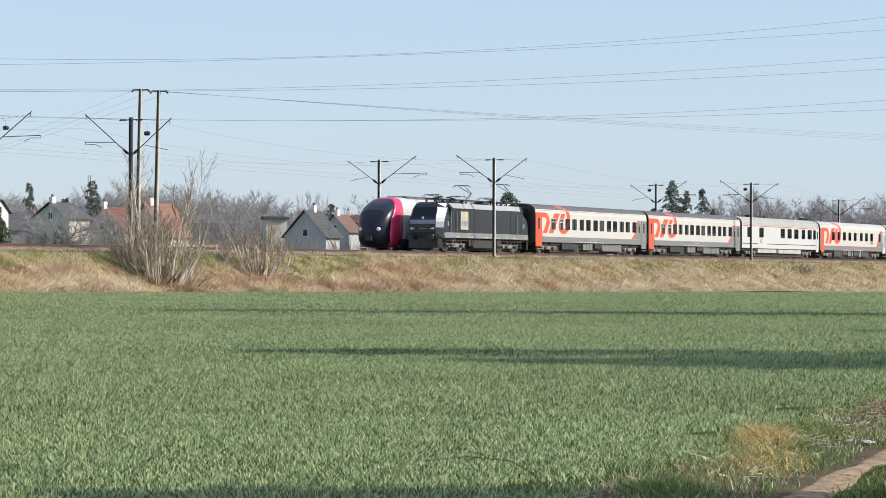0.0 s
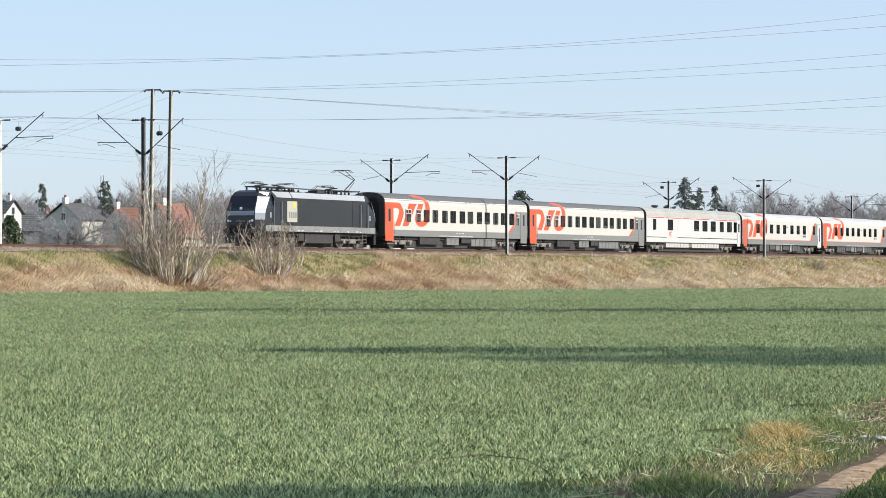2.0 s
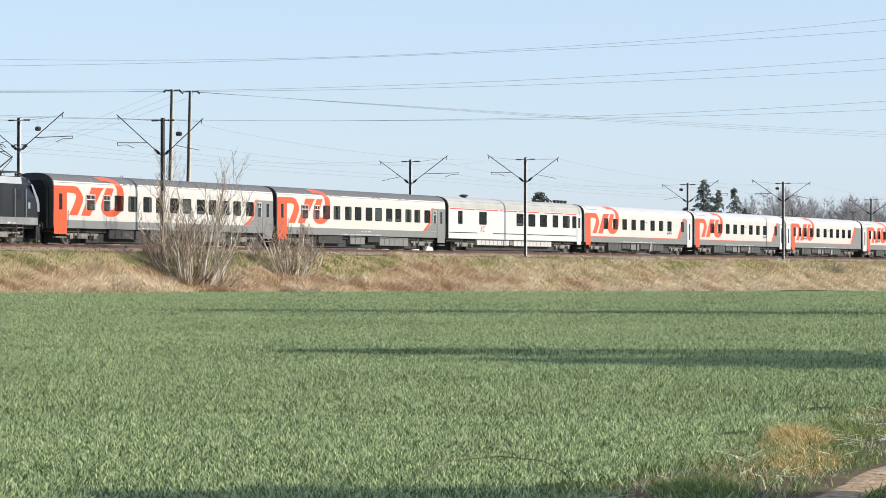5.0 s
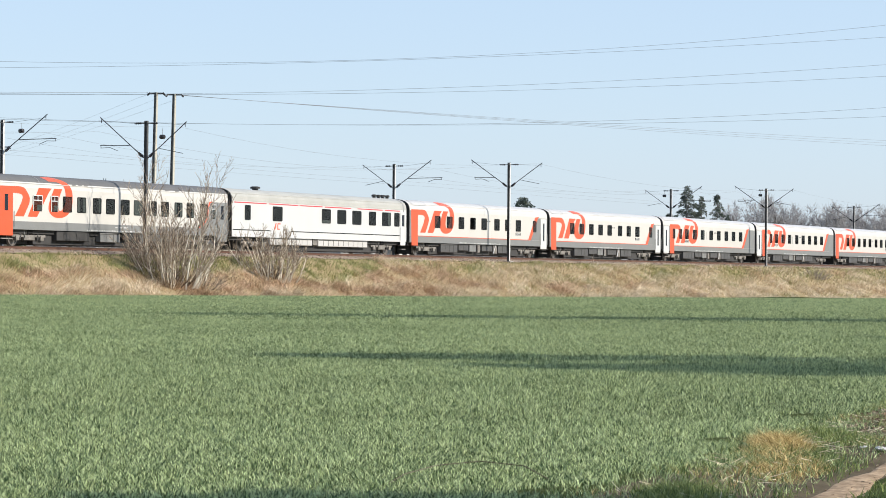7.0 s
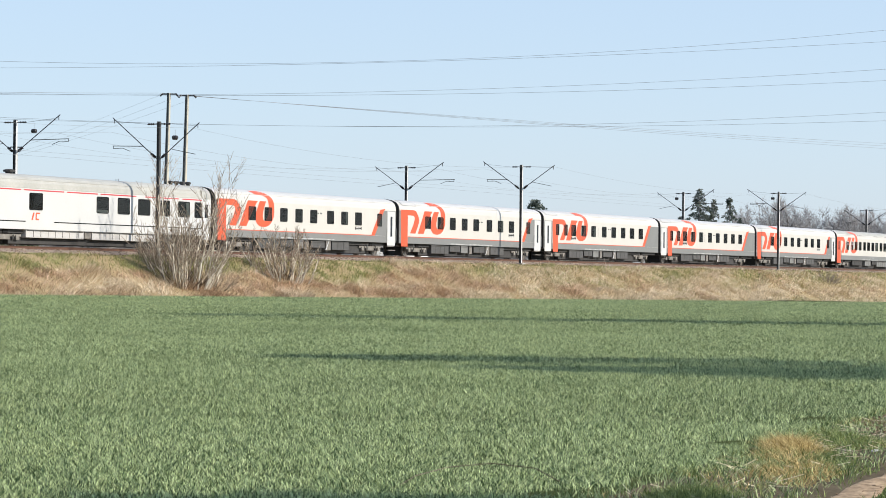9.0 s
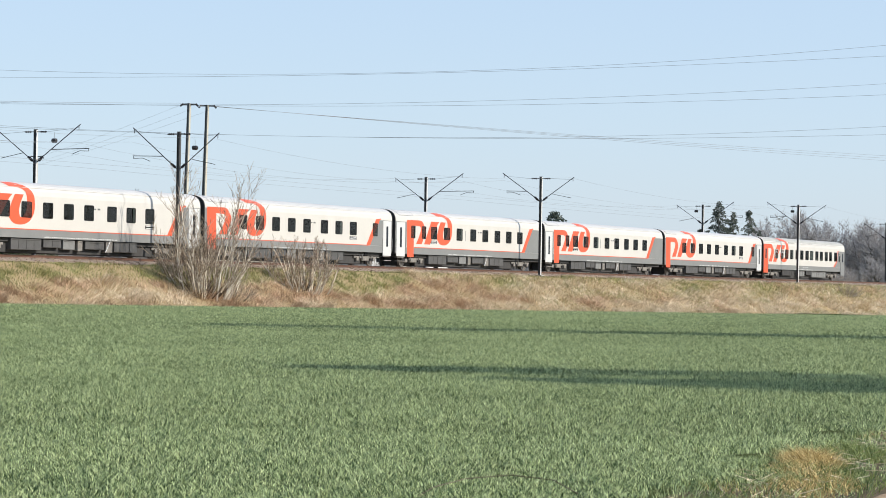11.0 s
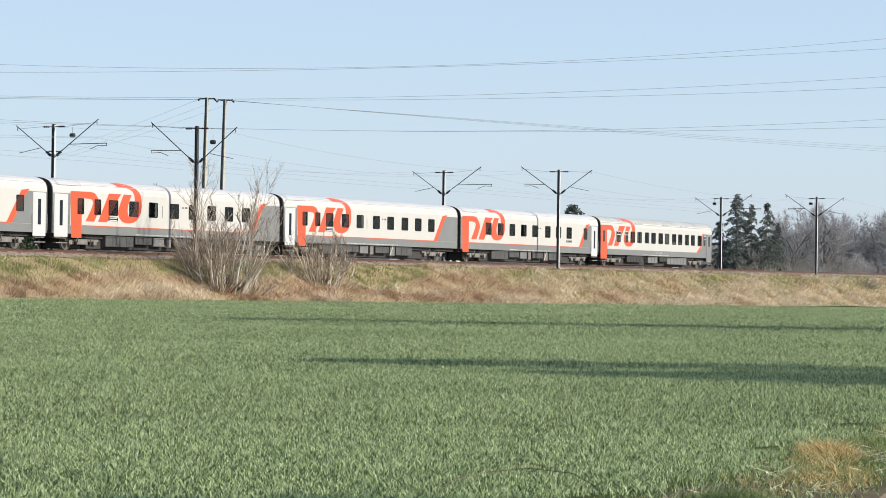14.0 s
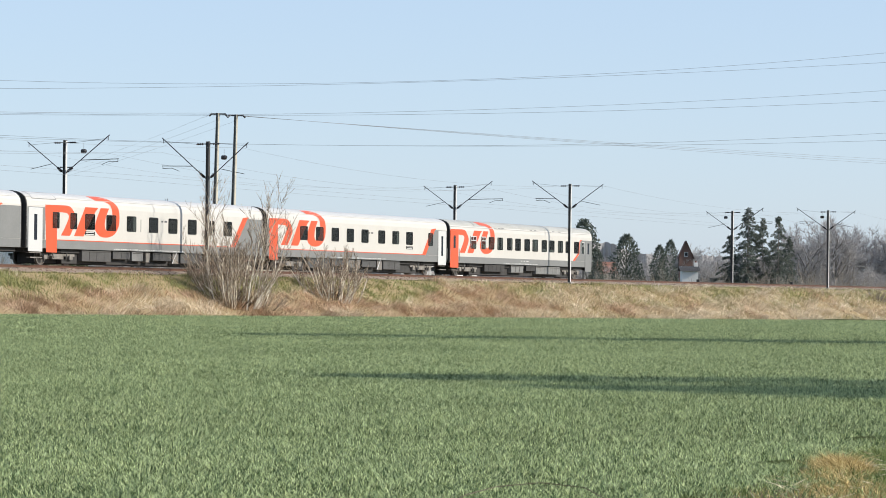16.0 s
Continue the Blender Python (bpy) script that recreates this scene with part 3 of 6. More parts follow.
def coach(kind, m, label, group="coaches of the train"):
    t = empty("passenger_coach", m, label, "railway coach", group)
    body = {"A": "cream", "B1": "cream", "B2": "cream", "W": "white"}[kind]
    roof = {"A": "roofgrey", "B1": "roofwhite", "B2": "roofwhite", "W": "roofbeige"}[kind]
    z_roof = {"A": 3.70, "B1": 3.86, "B2": 3.86, "W": 3.30}[kind]
    z_sill = 1.42 if kind != "W" else 1.05
    e = 12.9
    part("sill", prism(bmesh.new(), band_profile(0.95, z_sill), -e, e), M["coachgrey" if kind != "W" else "white"], t, "grey lower band" if kind != "W" else "")
    part("side_wall", prism(bmesh.new(), band_profile(z_sill + 0.001, z_roof), -e, e), M[body], t)
    part("roof", prism(bmesh.new(), band_profile(z_roof + 0.001, 4.168), -e, e), M[roof], t, {"A": "grey roof", "W": "dirty beige-grey roof"}.get(kind, "white roof"))
    # raised seams over the roof and the side
    for a in ({"A": (4.4, 22.0), "B1": (), "B2": (), "W": (25.6,)}[kind]):
        bm = bmesh.new()
        zs = [0.97] + [z for z, _ in SIDE if z > 1.06] if kind != "A" or a == 17.0 else [z_roof] + [z for z, _ in SIDE if z > z_roof]
        pts = [(side_y(z) + 0.012, z + (0.012 if z > 3.6 else 0)) for z in zs]
        pts = pts + [(-y, z) for y, z in pts[-2::-1]]
        x = L / 2 - a
        va = [[bm.verts.new((x + dx, y, z)) for y, z in pts] for dx in (-0.05, 0.05)]
        for i in range(len(pts) - 1):
            bm.faces.new((va[0][i], va[0][i + 1], va[1][i + 1], va[1][i]))
        part("seam", bm, M["coachgrey"], t)
    part("gutter", box(boxed(-e, e, side_y(3.62) + 0.0, side_y(3.62) + 0.03, 3.61, 3.64) if kind == "A" else boxed(-e, e, side_y(3.8), side_y(3.8) + 0.02, 3.795, 3.815), -e, e, -side_y(3.62) - 0.03, -side_y(3.62), 3.61, 3.64), M["roofwhite" if kind != "W" else "roofbeige"], t)
    gangway(t)
    part("centre_sill", boxed(-12.8, 12.8, -1.15, 1.15, 0.72, 0.95), M["under"], t)
    part("underfloor_tray", boxed(-8.9, 8.9, -1.0, 1.0, 0.10, 0.72, 0.04), M["under"], t)
    r = random.Random({"A": 3, "B1": 5, "B2": 8, "W": 11}[kind])
    if kind == "A":
        z0, z1 = 2.04, 2.98
        spans = [(3.64, 4.62, "sash"), (5.48, 6.26, "sash"), (6.77, 7.70, ""), (8.30, 9.22, "both"), (10.0, 10.9, "left"), (11.46, 12.41, ""), (13.13, 14.08, ""), (14.61, 15.58, "full"),
                 (16.32, 17.25, "low"), (17.79, 18.70, "low"), (19.43, 20.35, "both"), (20.91, 21.81, "left"), (22.57, 23.49, "")]
        for a0, a1, c in spans:
            add_window(t, (a0 + a1) / 2, a1 - a0 + 0.03, z0, z1, c)
        add_window(t, 24.3, 0.62, z0, z1, "sash")
        logo(t, -0.22)
        door(t, 0.28, 1.62, 0.58, 3.30, "orange", (0.34, 2.02, 2.95))
        for sd in (1, -1):
            part("livery_panel", decal(bmesh.new(), [(22.65, 1.43), (23.62, 1.95), (23.70, 2.6), (23.85, 3.05), (24.1, 3.12)], [(26.08, 1.43), (26.08, 1.95), (26.08, 2.6), (26.08, 3.05), (26.08, 3.12)], sides=(sd,)), M["coachgrey"], t, "grey painted end panel")
        for sd in (1, -1):
            part("livery_stripe", decal(bmesh.new(), [(22.3, 1.43), (23.25, 2.0), (23.55, 2.75), (23.7, 3.12), (24.1, 3.18)], [(22.75, 1.43), (23.60, 2.0), (23.66, 2.75), (23.86, 3.04), (24.1, 3.11)], sides=(sd,), lift=0.008), M["orange"], t, "orange edge stripe")
        door(t, 24.75, 26.0, 0.58, 3.12, "coachgrey", (0.34, 2.02, 2.9))
        equipment(t, [(11.0, 13.2, 0.34, 0.9, "boxgrey"), (13.7, 15.4, 0.5, 0.9, "under"), (15.5, 20.1, 0.28, 0.88, "boxgrey"), (6.3, 9.8, 0.36, 0.92, "under")])
        marks(t, 9.4, 15.6, 1.0, 34)
        marks(t, 12.5, 14.0, 1.22, 3)
        for a in (8.0, 8.7, 9.3, 14.4, 15.2, 18.6, 19.8):
            part("roof_clip", boxed(L / 2 - a - 0.18, L / 2 - a + 0.18, side_y(3.72), side_y(3.72) + 0.06, 3.66, 3.70), M["coachgrey"], t)
    elif kind in ("B1", "B2"):
        z0, z1 = 2.10, 3.02
        if kind == "B1":
            mids = [5.06, 7.2, 9.33, 11.45, 13.55, 16.0, 18.1, 20.2]; tail = 23.5; sh = 0.0
            door(t, 24.72, 25.98, 0.74, 3.22, "white", (0.30, 1.4, 2.85))
            add_window(t, tail, 0.72, z0, z1, "")
            number = 20.2
        else:
            mids = [3.1, 4.85, 6.5, 8.7, 10.85, 13.25, 15.4, 17.6, 19.7, 21.8]; sh = 1.55
            door(t, 0.42, 1.78, 0.74, 3.22, "white", (0.30, 1.4, 2.85))
            number = 6.5
        for i, a in enumerate(mids):
            narrow = kind == "B2" and i < 2
            add_window(t, a, 0.66 if narrow else 1.0, z0, z1, "left" if r.random() < 0.12 else "")
        logo(t, sh)
        for sd in (1, -1):
            part("livery_panel", decal(bmesh.new(), [(22.72, 1.43), (24.2, 3.26)], [(26.08, 1.43), (26.08, 3.26)], sides=(sd,)), M["coachgrey"], t, "grey painted end panel")
        for sd in (1, -1):
            part("livery_stripe", decal(bmesh.new(), [(22.2, 1.43), (23.62, 3.30), (24.3, 3.38)], [(22.75, 1.43), (24.2, 3.27), (24.4, 3.29)], sides=(sd,), lift=0.008), M["orange"], t, "orange edge stripe")
        for sd in (1, -1):
            part("livery_line", patch(bmesh.new(), 1.7 + sh, 22.4, 1.42, 1.47, sides=(sd,), lift=0.007), M["orange"], t, "thin orange line")
        if kind == "B1":
            for sd in (1, -1):
                part("livery_panel", patch(bmesh.new(), 0.31, 0.66, 1.43, 3.34, sides=(sd,), lift=0.004), M["coachgrey"], t, "grey painted end strip")
        if kind == "B2":
            for sd in (1, -1):
                part("livery_panel", patch(bmesh.new(), 0.32, 2.05, 1.43, 3.26, sides=(sd,)), M["coachgrey"], t, "grey painted end panel")
        bm = boxed(L / 2 - number - 0.5, L / 2 - number + 0.5, 1.42, 1.432, 1.78, 2.0)
        s = part("destination_sign", bm, M["rubber"], t, "black sign with white bars")
        bm = boxed(L / 2 - number - 0.42, L / 2 - number + 0.42, 1.433, 1.436, 1.80, 1.86); box(bm, L / 2 - number - 0.42, L / 2 - number + 0.42, 1.433, 1.436, 1.93, 1.97)
        part("sign_bar", bm, M["white"], s)
        equipment(t, [(5.9, 8.9, 0.26, 0.9, "boxdark"), (9.1, 10.9, 0.44, 0.9, "boxdark"), (11.1, 12.3, 0.36, 0.9, "boxgrey"), (12.6, 13.1, 0.3, 0.9, "bogie"), (13.4, 15.4, 0.42, 0.88, "boxdark"), (15.6, 16.3, 0.26, 0.92, "bogie"), (16.5, 19.0, 0.30, 0.92, "boxdark")])
        part("slanted_pipe", rod(bmesh.new(), (L / 2 - 16.0, 1.34, 0.95), (L / 2 - 15.5, 1.34, 0.28), 0.03), M["white"], t, "pale slanted pipe")
        marks(t, 9.0, 16.6, 1.0, 40)
        part("roof_hatch", patch(bmesh.new(), 0.85, 3.2, 3.74, 4.12, lift=0.012), M["roofwhite"], t)
        bm = bmesh.new()
        for a0, a1, za, zb in ((0.85, 3.2, 3.73, 3.75), (0.85, 3.2, 4.105, 4.12), (0.83, 0.87, 3.74, 4.12), (3.18, 3.22, 3.74, 4.12)):
            patch(bm, a0, a1, za, zb, lift=0.016)
        part("hatch_joint", bm, M["coachgrey"], t)
        part("antenna_strip", boxed(L / 2 - 11.9, L / 2 - 11.84, 1.42, 1.43, 2.1, 2.85), M["coachgrey"], t)
        marks(t, 14.1, 14.8, 2.75, 2, 0.12, "roofgrey")
    else:
        z0, z1 = 2.07, 3.07
        for a0, a1, c in [(1.96, 2.72, ""), (5.75, 7.1, ""), (12.78, 14.1, "low"), (15.1, 16.45, ""), (17.4, 18.8, ""), (20.0, 21.1, ""), (22.1, 23.5, "left"), (24.1, 24.95, "")]:
            add_window(t, (a0 + a1) / 2, a1 - a0, z0, z1, c)
        door(t, 25.1, 25.95, 0.70, 3.15, "white", (0.42, 2.1, 2.95))
        bm = bmesh.new()
        for a0, a1 in ((0.5, 4.9), (5.2, 9.3), (9.6, 12.9), (13.2, 17.2), (18.2, 22.2), (22.6, 25.0)):
            patch(bm, a0, a1, 3.18, 3.25, sides=(1, -1))
        part("red_line", bm, M["red"], t, "thin red line under the roof")
        bm = bmesh.new(); patch(bm, 0.4, 5.4, 1.38, 1.44, sides=(1, -1)); patch(bm, 8.3, 25.0, 1.38, 1.44, sides=(1, -1))
        part("waist_line", bm, M["rubber"], t, "thin black line")
        bm = bmesh.new()
        decal(bm, [(6.15, 1.93), (5.98, 1.50)], [(6.3, 1.93), (6.13, 1.50)]); patch(bm, 6.45, 6.85, 1.86, 1.94); patch(bm, 6.4, 6.52, 1.58, 1.86); patch(bm, 6.4, 6.75, 1.50, 1.58)
        part("livery_shape", bm, M["orange"], t, "small orange painted mark")
        equipment(t, [(5.6, 11.6, 0.48, 0.95, "roofwhite"), (11.7, 12.4, 0.52, 0.95, "bogie"), (12.5, 20.0, 0.46, 0.95, "roofwhite")])
        for a, w in ((5.3, 0.42), (23.0, 0.24), (23.7, 0.24), (24.4, 0.24), (25.1, 0.24)):
            bm = bmesh.new(); lathe(bm, (L / 2 - a, 0.3, 4.12), (L / 2 - a, 0.3, 4.45), [(0, w * 0.5), (0.12, w * 0.5), (0.13, w * 0.8), (0.24, w * 0.8), (0.28, w * 0.5)], 10)
            part("roof_vent", bm, M["under"], t)
    bogie(t, L / 2 - 3.75); bogie(t, -(L / 2 - 3.75))
    return t


FRONT = 0.15                 # where the first coach's buffers stand on the line at 3.5 s
SPEED, T_REF = 15.08, 3.5


def gone(t):
    """How far the train has come along the line since T_REF; it gains and loses a little speed."""
    return SPEED * (t - T_REF) + 0.24 * (1 - ((t - 8) / 8) ** 2) - 0.012 * t


def coach_pose(i, t):
    return line_pose(FRONT + i * 26.40 + L / 2 - gone(t))


COACHES = []
_a = coach("A", coach_pose(0, 0), "cream and grey sleeping coach with orange-red livery shapes and grey roof")
_w = coach("W", coach_pose(2, 0), "white dining coach with red line under a dirty grey roof")
_b1 = coach("B1", coach_pose(3, 0), "cream sleeping coach with white roof, orange-red shapes, white end door")
_b2 = coach("B2", coach_pose(5, 0), "cream sleeping coach, white roof, white door ahead of orange-red shapes")
COACHES = [_a, copy_thing(_a, coach_pose(1, 0)), _w, _b1, copy_thing(_b1, coach_pose(4, 0)), _b2, copy_thing(_b2, coach_pose(6, 0)), copy_thing(_b1, coach_pose(7, 0)), copy_thing(_a, coach_pose(8, 0))]
# the last coach has a dustier, paler roof
tagged(COACHES[8], "cream and grey end coach with orange-red shapes, dusty pale roof", "railway coach", "coaches of the train")
for c in COACHES[8].children:
    if c.name.split(".")[0] == "roof":
        c.data = c.data.copy()
        c.data.materials[0] = M["roofbeige"]
        c["label"] = "dusty pale grey roof"


def loft(bm, rings, cap0=True, cap1=True):
    vs = [[bm.verts.new(p) for p in r] for r in rings]
    n = len(rings[0])
    for a, b in zip(vs, vs[1:]):
        for i in range(n):
            bm.faces.new((a[i], a[(i + 1) % n], b[(i + 1) % n], b[i]))
    if cap0:
        bm.faces.new(vs[0][::-1])
    if cap1:
        bm.faces.new(vs[-1])
    bmesh.ops.recalc_face_normals(bm, faces=bm.faces)
    return bm


def pantograph(t, x, up, flip=1):
    p = new("pantograph"); p.parent = t; p.matrix_basis = pose(x, 0, 0, 0, 0, 0 if flip > 0 else 180)
    bm = bmesh.new()
    for y in (-0.55, 0.55):
        box(bm, -0.9, 0.9, y - 0.03, y + 0.03, 4.08, 4.15)
        for xx in (-0.75, 0.75):
            lathe(bm, (xx, y, 3.82), (xx, y, 4.1), [(0, 0.06), (0.06, 0.09), (0.1, 0.05), (0.15, 0.09), (0.2, 0.05), (0.27, 0.05)], 7)
    box(bm, -0.95, -0.85, -0.6, 0.6, 4.08, 4.16); box(bm, 0.85, 0.95, -0.6, 0.6, 4.08, 4.16)
    part("base_frame", bm, M["under"], p)
    if up:
        knee, head = (-1.15, 0, 4.98), (0.75, 0, 5.56)
        bm = bmesh.new(); rod(bm, (0.45, 0, 4.15), knee, 0.045); rod(bm, (0.0, 0.1, 4.15), (-1.0, 0.1, 4.85), 0.02)
        part("lower_arm", bm, M["under"], p)
        bm = bmesh.new()
        for y in (-0.3, 0.3):
            rod(bm, (knee[0], y * 0.25, knee[2]), (head[0], y, head[2]), 0.026)
        rod(bm, (-0.2, -0.19, 5.27), (-0.2, 0.19, 5.27), 0.02)
        part("upper_arm", bm, M["under"], p)
        hz = head[2]
    else:
        bm = bmesh.new(); rod(bm, (0.6, 0, 4.18), (-1.1, 0, 4.30), 0.045)
        part("lower_arm", bm, M["under"], p)
        bm = bmesh.new()
        for y in (-0.3, 0.3):
            rod(bm, (-1.1, y * 0.25, 4.30), (0.95, y, 4.36), 0.026)
        part("upper_arm", bm, M["under"], p)
        hz, head = 4.36, (0.85, 0, 0)
    bm = bmesh.new()
    for dx in (-0.18, 0.18):
        rod(bm, (head[0] + dx, -0.55, hz + 0.07), (head[0] + dx, 0.55, hz + 0.07), 0.022)
        for sg in (-1, 1):
            rod(bm, (head[0] + dx, sg * 0.55, hz + 0.07), (head[0] + dx, sg * 0.80, hz - 0.12), 0.018)
    box(bm, head[0] - 0.18, head[0] + 0.18, -0.04, 0.04, hz, hz + 0.05)
    part("contact_head", bm, M["under"], p)


def locomotive():
    t = empty("electric_locomotive", Matrix.Identity(4), "black electric locomotive with silver cab corners and pale decal", "locomotive")
    # engine room
    prof = [(-1.46, 1.06), (1.46, 1.06), (1.48, 1.5), (1.48, 3.36), (1.22, 3.78), (0.9, 3.84), (-0.9, 3.84), (-1.22, 3.78), (-1.48, 3.36), (-1.48, 1.5)]
    part("side_wall", prism(bmesh.new(), prof, -6.9, 6.9), M["black"], t, "black side wall")
    for sg in (-1, 1):
        bm = bmesh.new()
        for x0, x1 in ((-6.6, 4.25), (4.35, 6.45)):
            y0, z0, y1, z1 = 1.475, 3.385, 1.225, 3.785
            vs = [bm.verts.new(v) for v in ((x0, sg * (y0 + 0.006), z0), (x1 + 0.0, sg * (y0 + 0.006), z0), (x1 + (0.35 if x1 > 5 else 0), sg * (y1 + 0.006), z1), (x0 - (0.3 if x0 < -5 else 0), sg * (y1 + 0.006), z1))]
            bm.faces.new(vs)
        bmesh.ops.recalc_face_normals(bm, faces=bm.faces)
        part("roof_slope", bm, M["locoroof"], t, "light grey sloping roof sheet")
    for x in (4.3, -4.6):
        bm = boxed(x - 0.025, x + 0.025, 1.48, 1.486, 1.12, 3.36)
        part("panel_joint", bm, M["rubber"], t)
    part("sill_band", box(boxed(-8.2, 8.0, 1.46, 1.492, 1.08, 1.49), -8.2, 8.0, -1.492, -1.46, 1.08, 1.49), M["locogrey"], t, "light grey sill band")
    r = random.Random(12)
    bm = bmesh.new()
    for x in (5.6, 5.2, 3.4, 2.9, 0.8, 0.2, -1.9, -2.4, -4.0, -5.4, -5.9):
        box(bm, x - r.uniform(0.06, 0.22), x + r.uniform(0.06, 0.2), 1.493, 1.497, 1.12, 1.12 + r.uniform(0.05, 0.10))
    tagged(part("stencil_marks", bm, M["white"], t), kind="stuff")
    # cabs
    for sg in (1, -1):
        rings = []
        for z, xf, wf, xc in ((1.02, 8.86, 1.12, 8.25), (1.5, 8.9, 1.12, 8.2), (2.3, 8.88, 1.12, 8.1), (2.62, 8.78, 1.10, 7.95), (3.46, 8.30, 1.02, 7.45), (3.72, 8.05, 0.92, 7.25), (3.86, 7.7, 0.75, 7.1)):
            w = 1.48 if z < 3.4 else 1.30 if z < 3.8 else 1.05
            rings.append([(sg * 6.9, w, z), (sg * xc, w, z), (sg * xf, wf, z), (sg * xf, -wf, z), (sg * xc, -w, z), (sg * 6.9, -w, z)])
        cab = part("cab", loft(bmesh.new(), rings), M["black"], t, "black angular driver's cab")
        def front(y, z, lift=0.0):
            pts = [(1.02, 8.86), (1.5, 8.9), (2.3, 8.88), (2.62, 8.78), (3.46, 8.30), (3.72, 8.05)]
            for (z0, x0), (z1, x1) in zip(pts, pts[1:]):
                if z <= z1:
                    return (sg * (x0 + (x1 - x0) * (z - z0) / (z1 - z0) + lift), y, z)
            return (sg * 8.05, y, z)
        bm = bmesh.new()
        vs = [bm.verts.new(front(y, z, 0.012)) for y, z in ((-0.98, 2.66), (0.98, 2.66), (0.92, 3.44), (-0.92, 3.44))]
        bm.faces.new(vs); bmesh.ops.recalc_face_normals(bm, faces=bm.faces)
        part("windscreen", bm, M["screen"], cab, "dark windscreen")
        bm = bmesh.new()
        vs = [[bm.verts.new(front(y, z, 0.014)) for y in (-1.08, 1.08)] for z in (2.14, 2.30, 2.44)]
        for a, b in zip(vs, vs[1:]):
            bm.faces.new((a[0], a[1], b[1], b[0]))
        bmesh.ops.recalc_face_normals(bm, faces=bm.faces)
        part("front_band", bm, M["silver"], cab, "silver band under the windscreen")
        for y, z, r in ((0, 2.60, 0.085), (0.93, 1.78, 0.075), (-0.93, 1.78, 0.075), (0.75, 1.76, 0.05), (-0.75, 1.76, 0.05), (0.95, 1.25, 0.06)):
            bm = bmesh.new(); p = Vector(front(y, z)); lathe(bm, p, p + Vector((sg, 0, 0)), [(-0.02, r * 1.2), (0.03, r * 1.2), (0.035, r * 0.95), (0.05, r * 0.5)], 12)
            part("headlight", bm, M["lamp"], cab, "round clear headlight")
        bm = bmesh.new()
        for y in range(7):
            p = front(0.1 * y - 0.3, 1.8, 0.0)
            box(bm, min(p[0], p[0] + sg * 0.012), max(p[0], p[0] + sg * 0.012), p[1], p[1] + 0.06, 1.72, 1.80)
        part("number_bars", bm, M["coachgrey"], cab)
        for side in (1, -1):
            # silver corner panel
            bm = bmesh.new()
            q = []
            for z, xf, wf, xc in ((1.85, 8.89, 1.12, 8.15), (2.3, 8.88, 1.12, 8.1), (2.62, 8.78, 1.10, 7.95), (3.40, 8.335, 1.03, 7.49)):
                w = 1.48
                q.append([(sg * (xf + 0.008), side * (wf + 0.012), z), (sg * (xc + 0.008), side * (w + 0.012), z)])
            vs = [[bm.verts.new(p) for p in r] for r in q]
            for a, b in zip(vs, vs[1:]):
                bm.faces.new((a[0], a[1], b[1], b[0]))
            bmesh.ops.recalc_face_normals(bm, faces=bm.faces)
            part("corner_panel", bm, M["silver"], cab, "silver corner panel")
            # cab door, rails and lower lamp
            bm = bmesh.new()
            d0, d1 = sg * 6.05, sg * 6.75
            box(bm, min(d0, d1), max(d0, d1), side * 1.47 - 0.02, side * 1.47 + 0.02, 1.5, 3.3, 0.01)
            dd = part("cab_door", bm, M["black"], cab)
            bm = boxed(min(d0, d1) + 0.12, max(d0, d1) - 0.12, side * 1.488 - 0.008, side * 1.488 + 0.008, 2.45, 3.1)
            part("door_window", bm, M["screen"], dd)
            for xx in (5.85, 6.95):
                part("handrail", rod(bmesh.new(), (sg * xx, side * 1.55, 1.5), (sg * xx, side * 1.55, 3.1), 0.022), M["silver"], cab)
            bm = bmesh.new(); rod(bm, (sg * 6.1, side * 1.5, 0.35), (sg * 6.1, side * 1.5, 1.05), 0.02); rod(bm, (sg * 6.7, side * 1.5, 0.35), (sg * 6.7, side * 1.5, 1.05), 0.02)
            for z in (0.4, 0.65, 0.9):
                box(bm, min(sg * 6.1, sg * 6.7), max(sg * 6.1, sg * 6.7), side * 1.42 - 0.1, side * 1.42 + 0.1, z - 0.015, z + 0.015)
            part("step", bm, M["bogie"], cab)
            bm = boxed(min(sg * 8.05, sg * 7.55), max(sg * 8.05, sg * 7.55), side * 1.484 - 0.004, side * 1.484 + 0.004, 1.28, 1.40)
            part("side_mark", bm, M["white"], cab)
            bm = boxed(min(sg * 7.45, sg * 7.25), max(sg * 7.45, sg * 7.25), side * 1.484 - 0.004, side * 1.484 + 0.004, 2.0, 2.35)
            part("side_mark", bm, M["silver"], cab)
            bm = bmesh.new(); rod(bm, (sg * 8.8, side * 0.87, 1.05), (sg * 9.25, side * 0.87, 1.05), 0.11, n=10); lathe(bm, (sg * 9.25, side * 0.87, 1.05), (sg * 9.4, side * 0.87, 1.05), [(0, 0.12), (0.02, 0.24), (0.06, 0.24), (0.09, 0.1)], 12)
            part("buffer", bm, M["under"], cab)
        bm = bmesh.new()
        loft(bm, [[(sg * 8.2, 1.35, z), (sg * 8.75, 1.25, z), (sg * 8.98, 0.4, z), (sg * 8.98, -0.4, z), (sg * 8.75, -1.25, z), (sg * 8.2, -1.35, z)] for z in (0.28, 1.0)])
        part("snow_plough", bm, M["black"], cab)
        bm = bmesh.new(); rod(bm, (sg * 7.55, 0.6, 3.86), (sg * 7.75, 0.6, 4.0), 0.06, 0.1, 8); part("aerial", rod(bmesh.new(), (sg * 7.4, -0.3, 3.86), (sg * 7.4, -0.3, 4.15), 0.02), M["under"], cab)
        part("horn", bm, M["under"], cab)
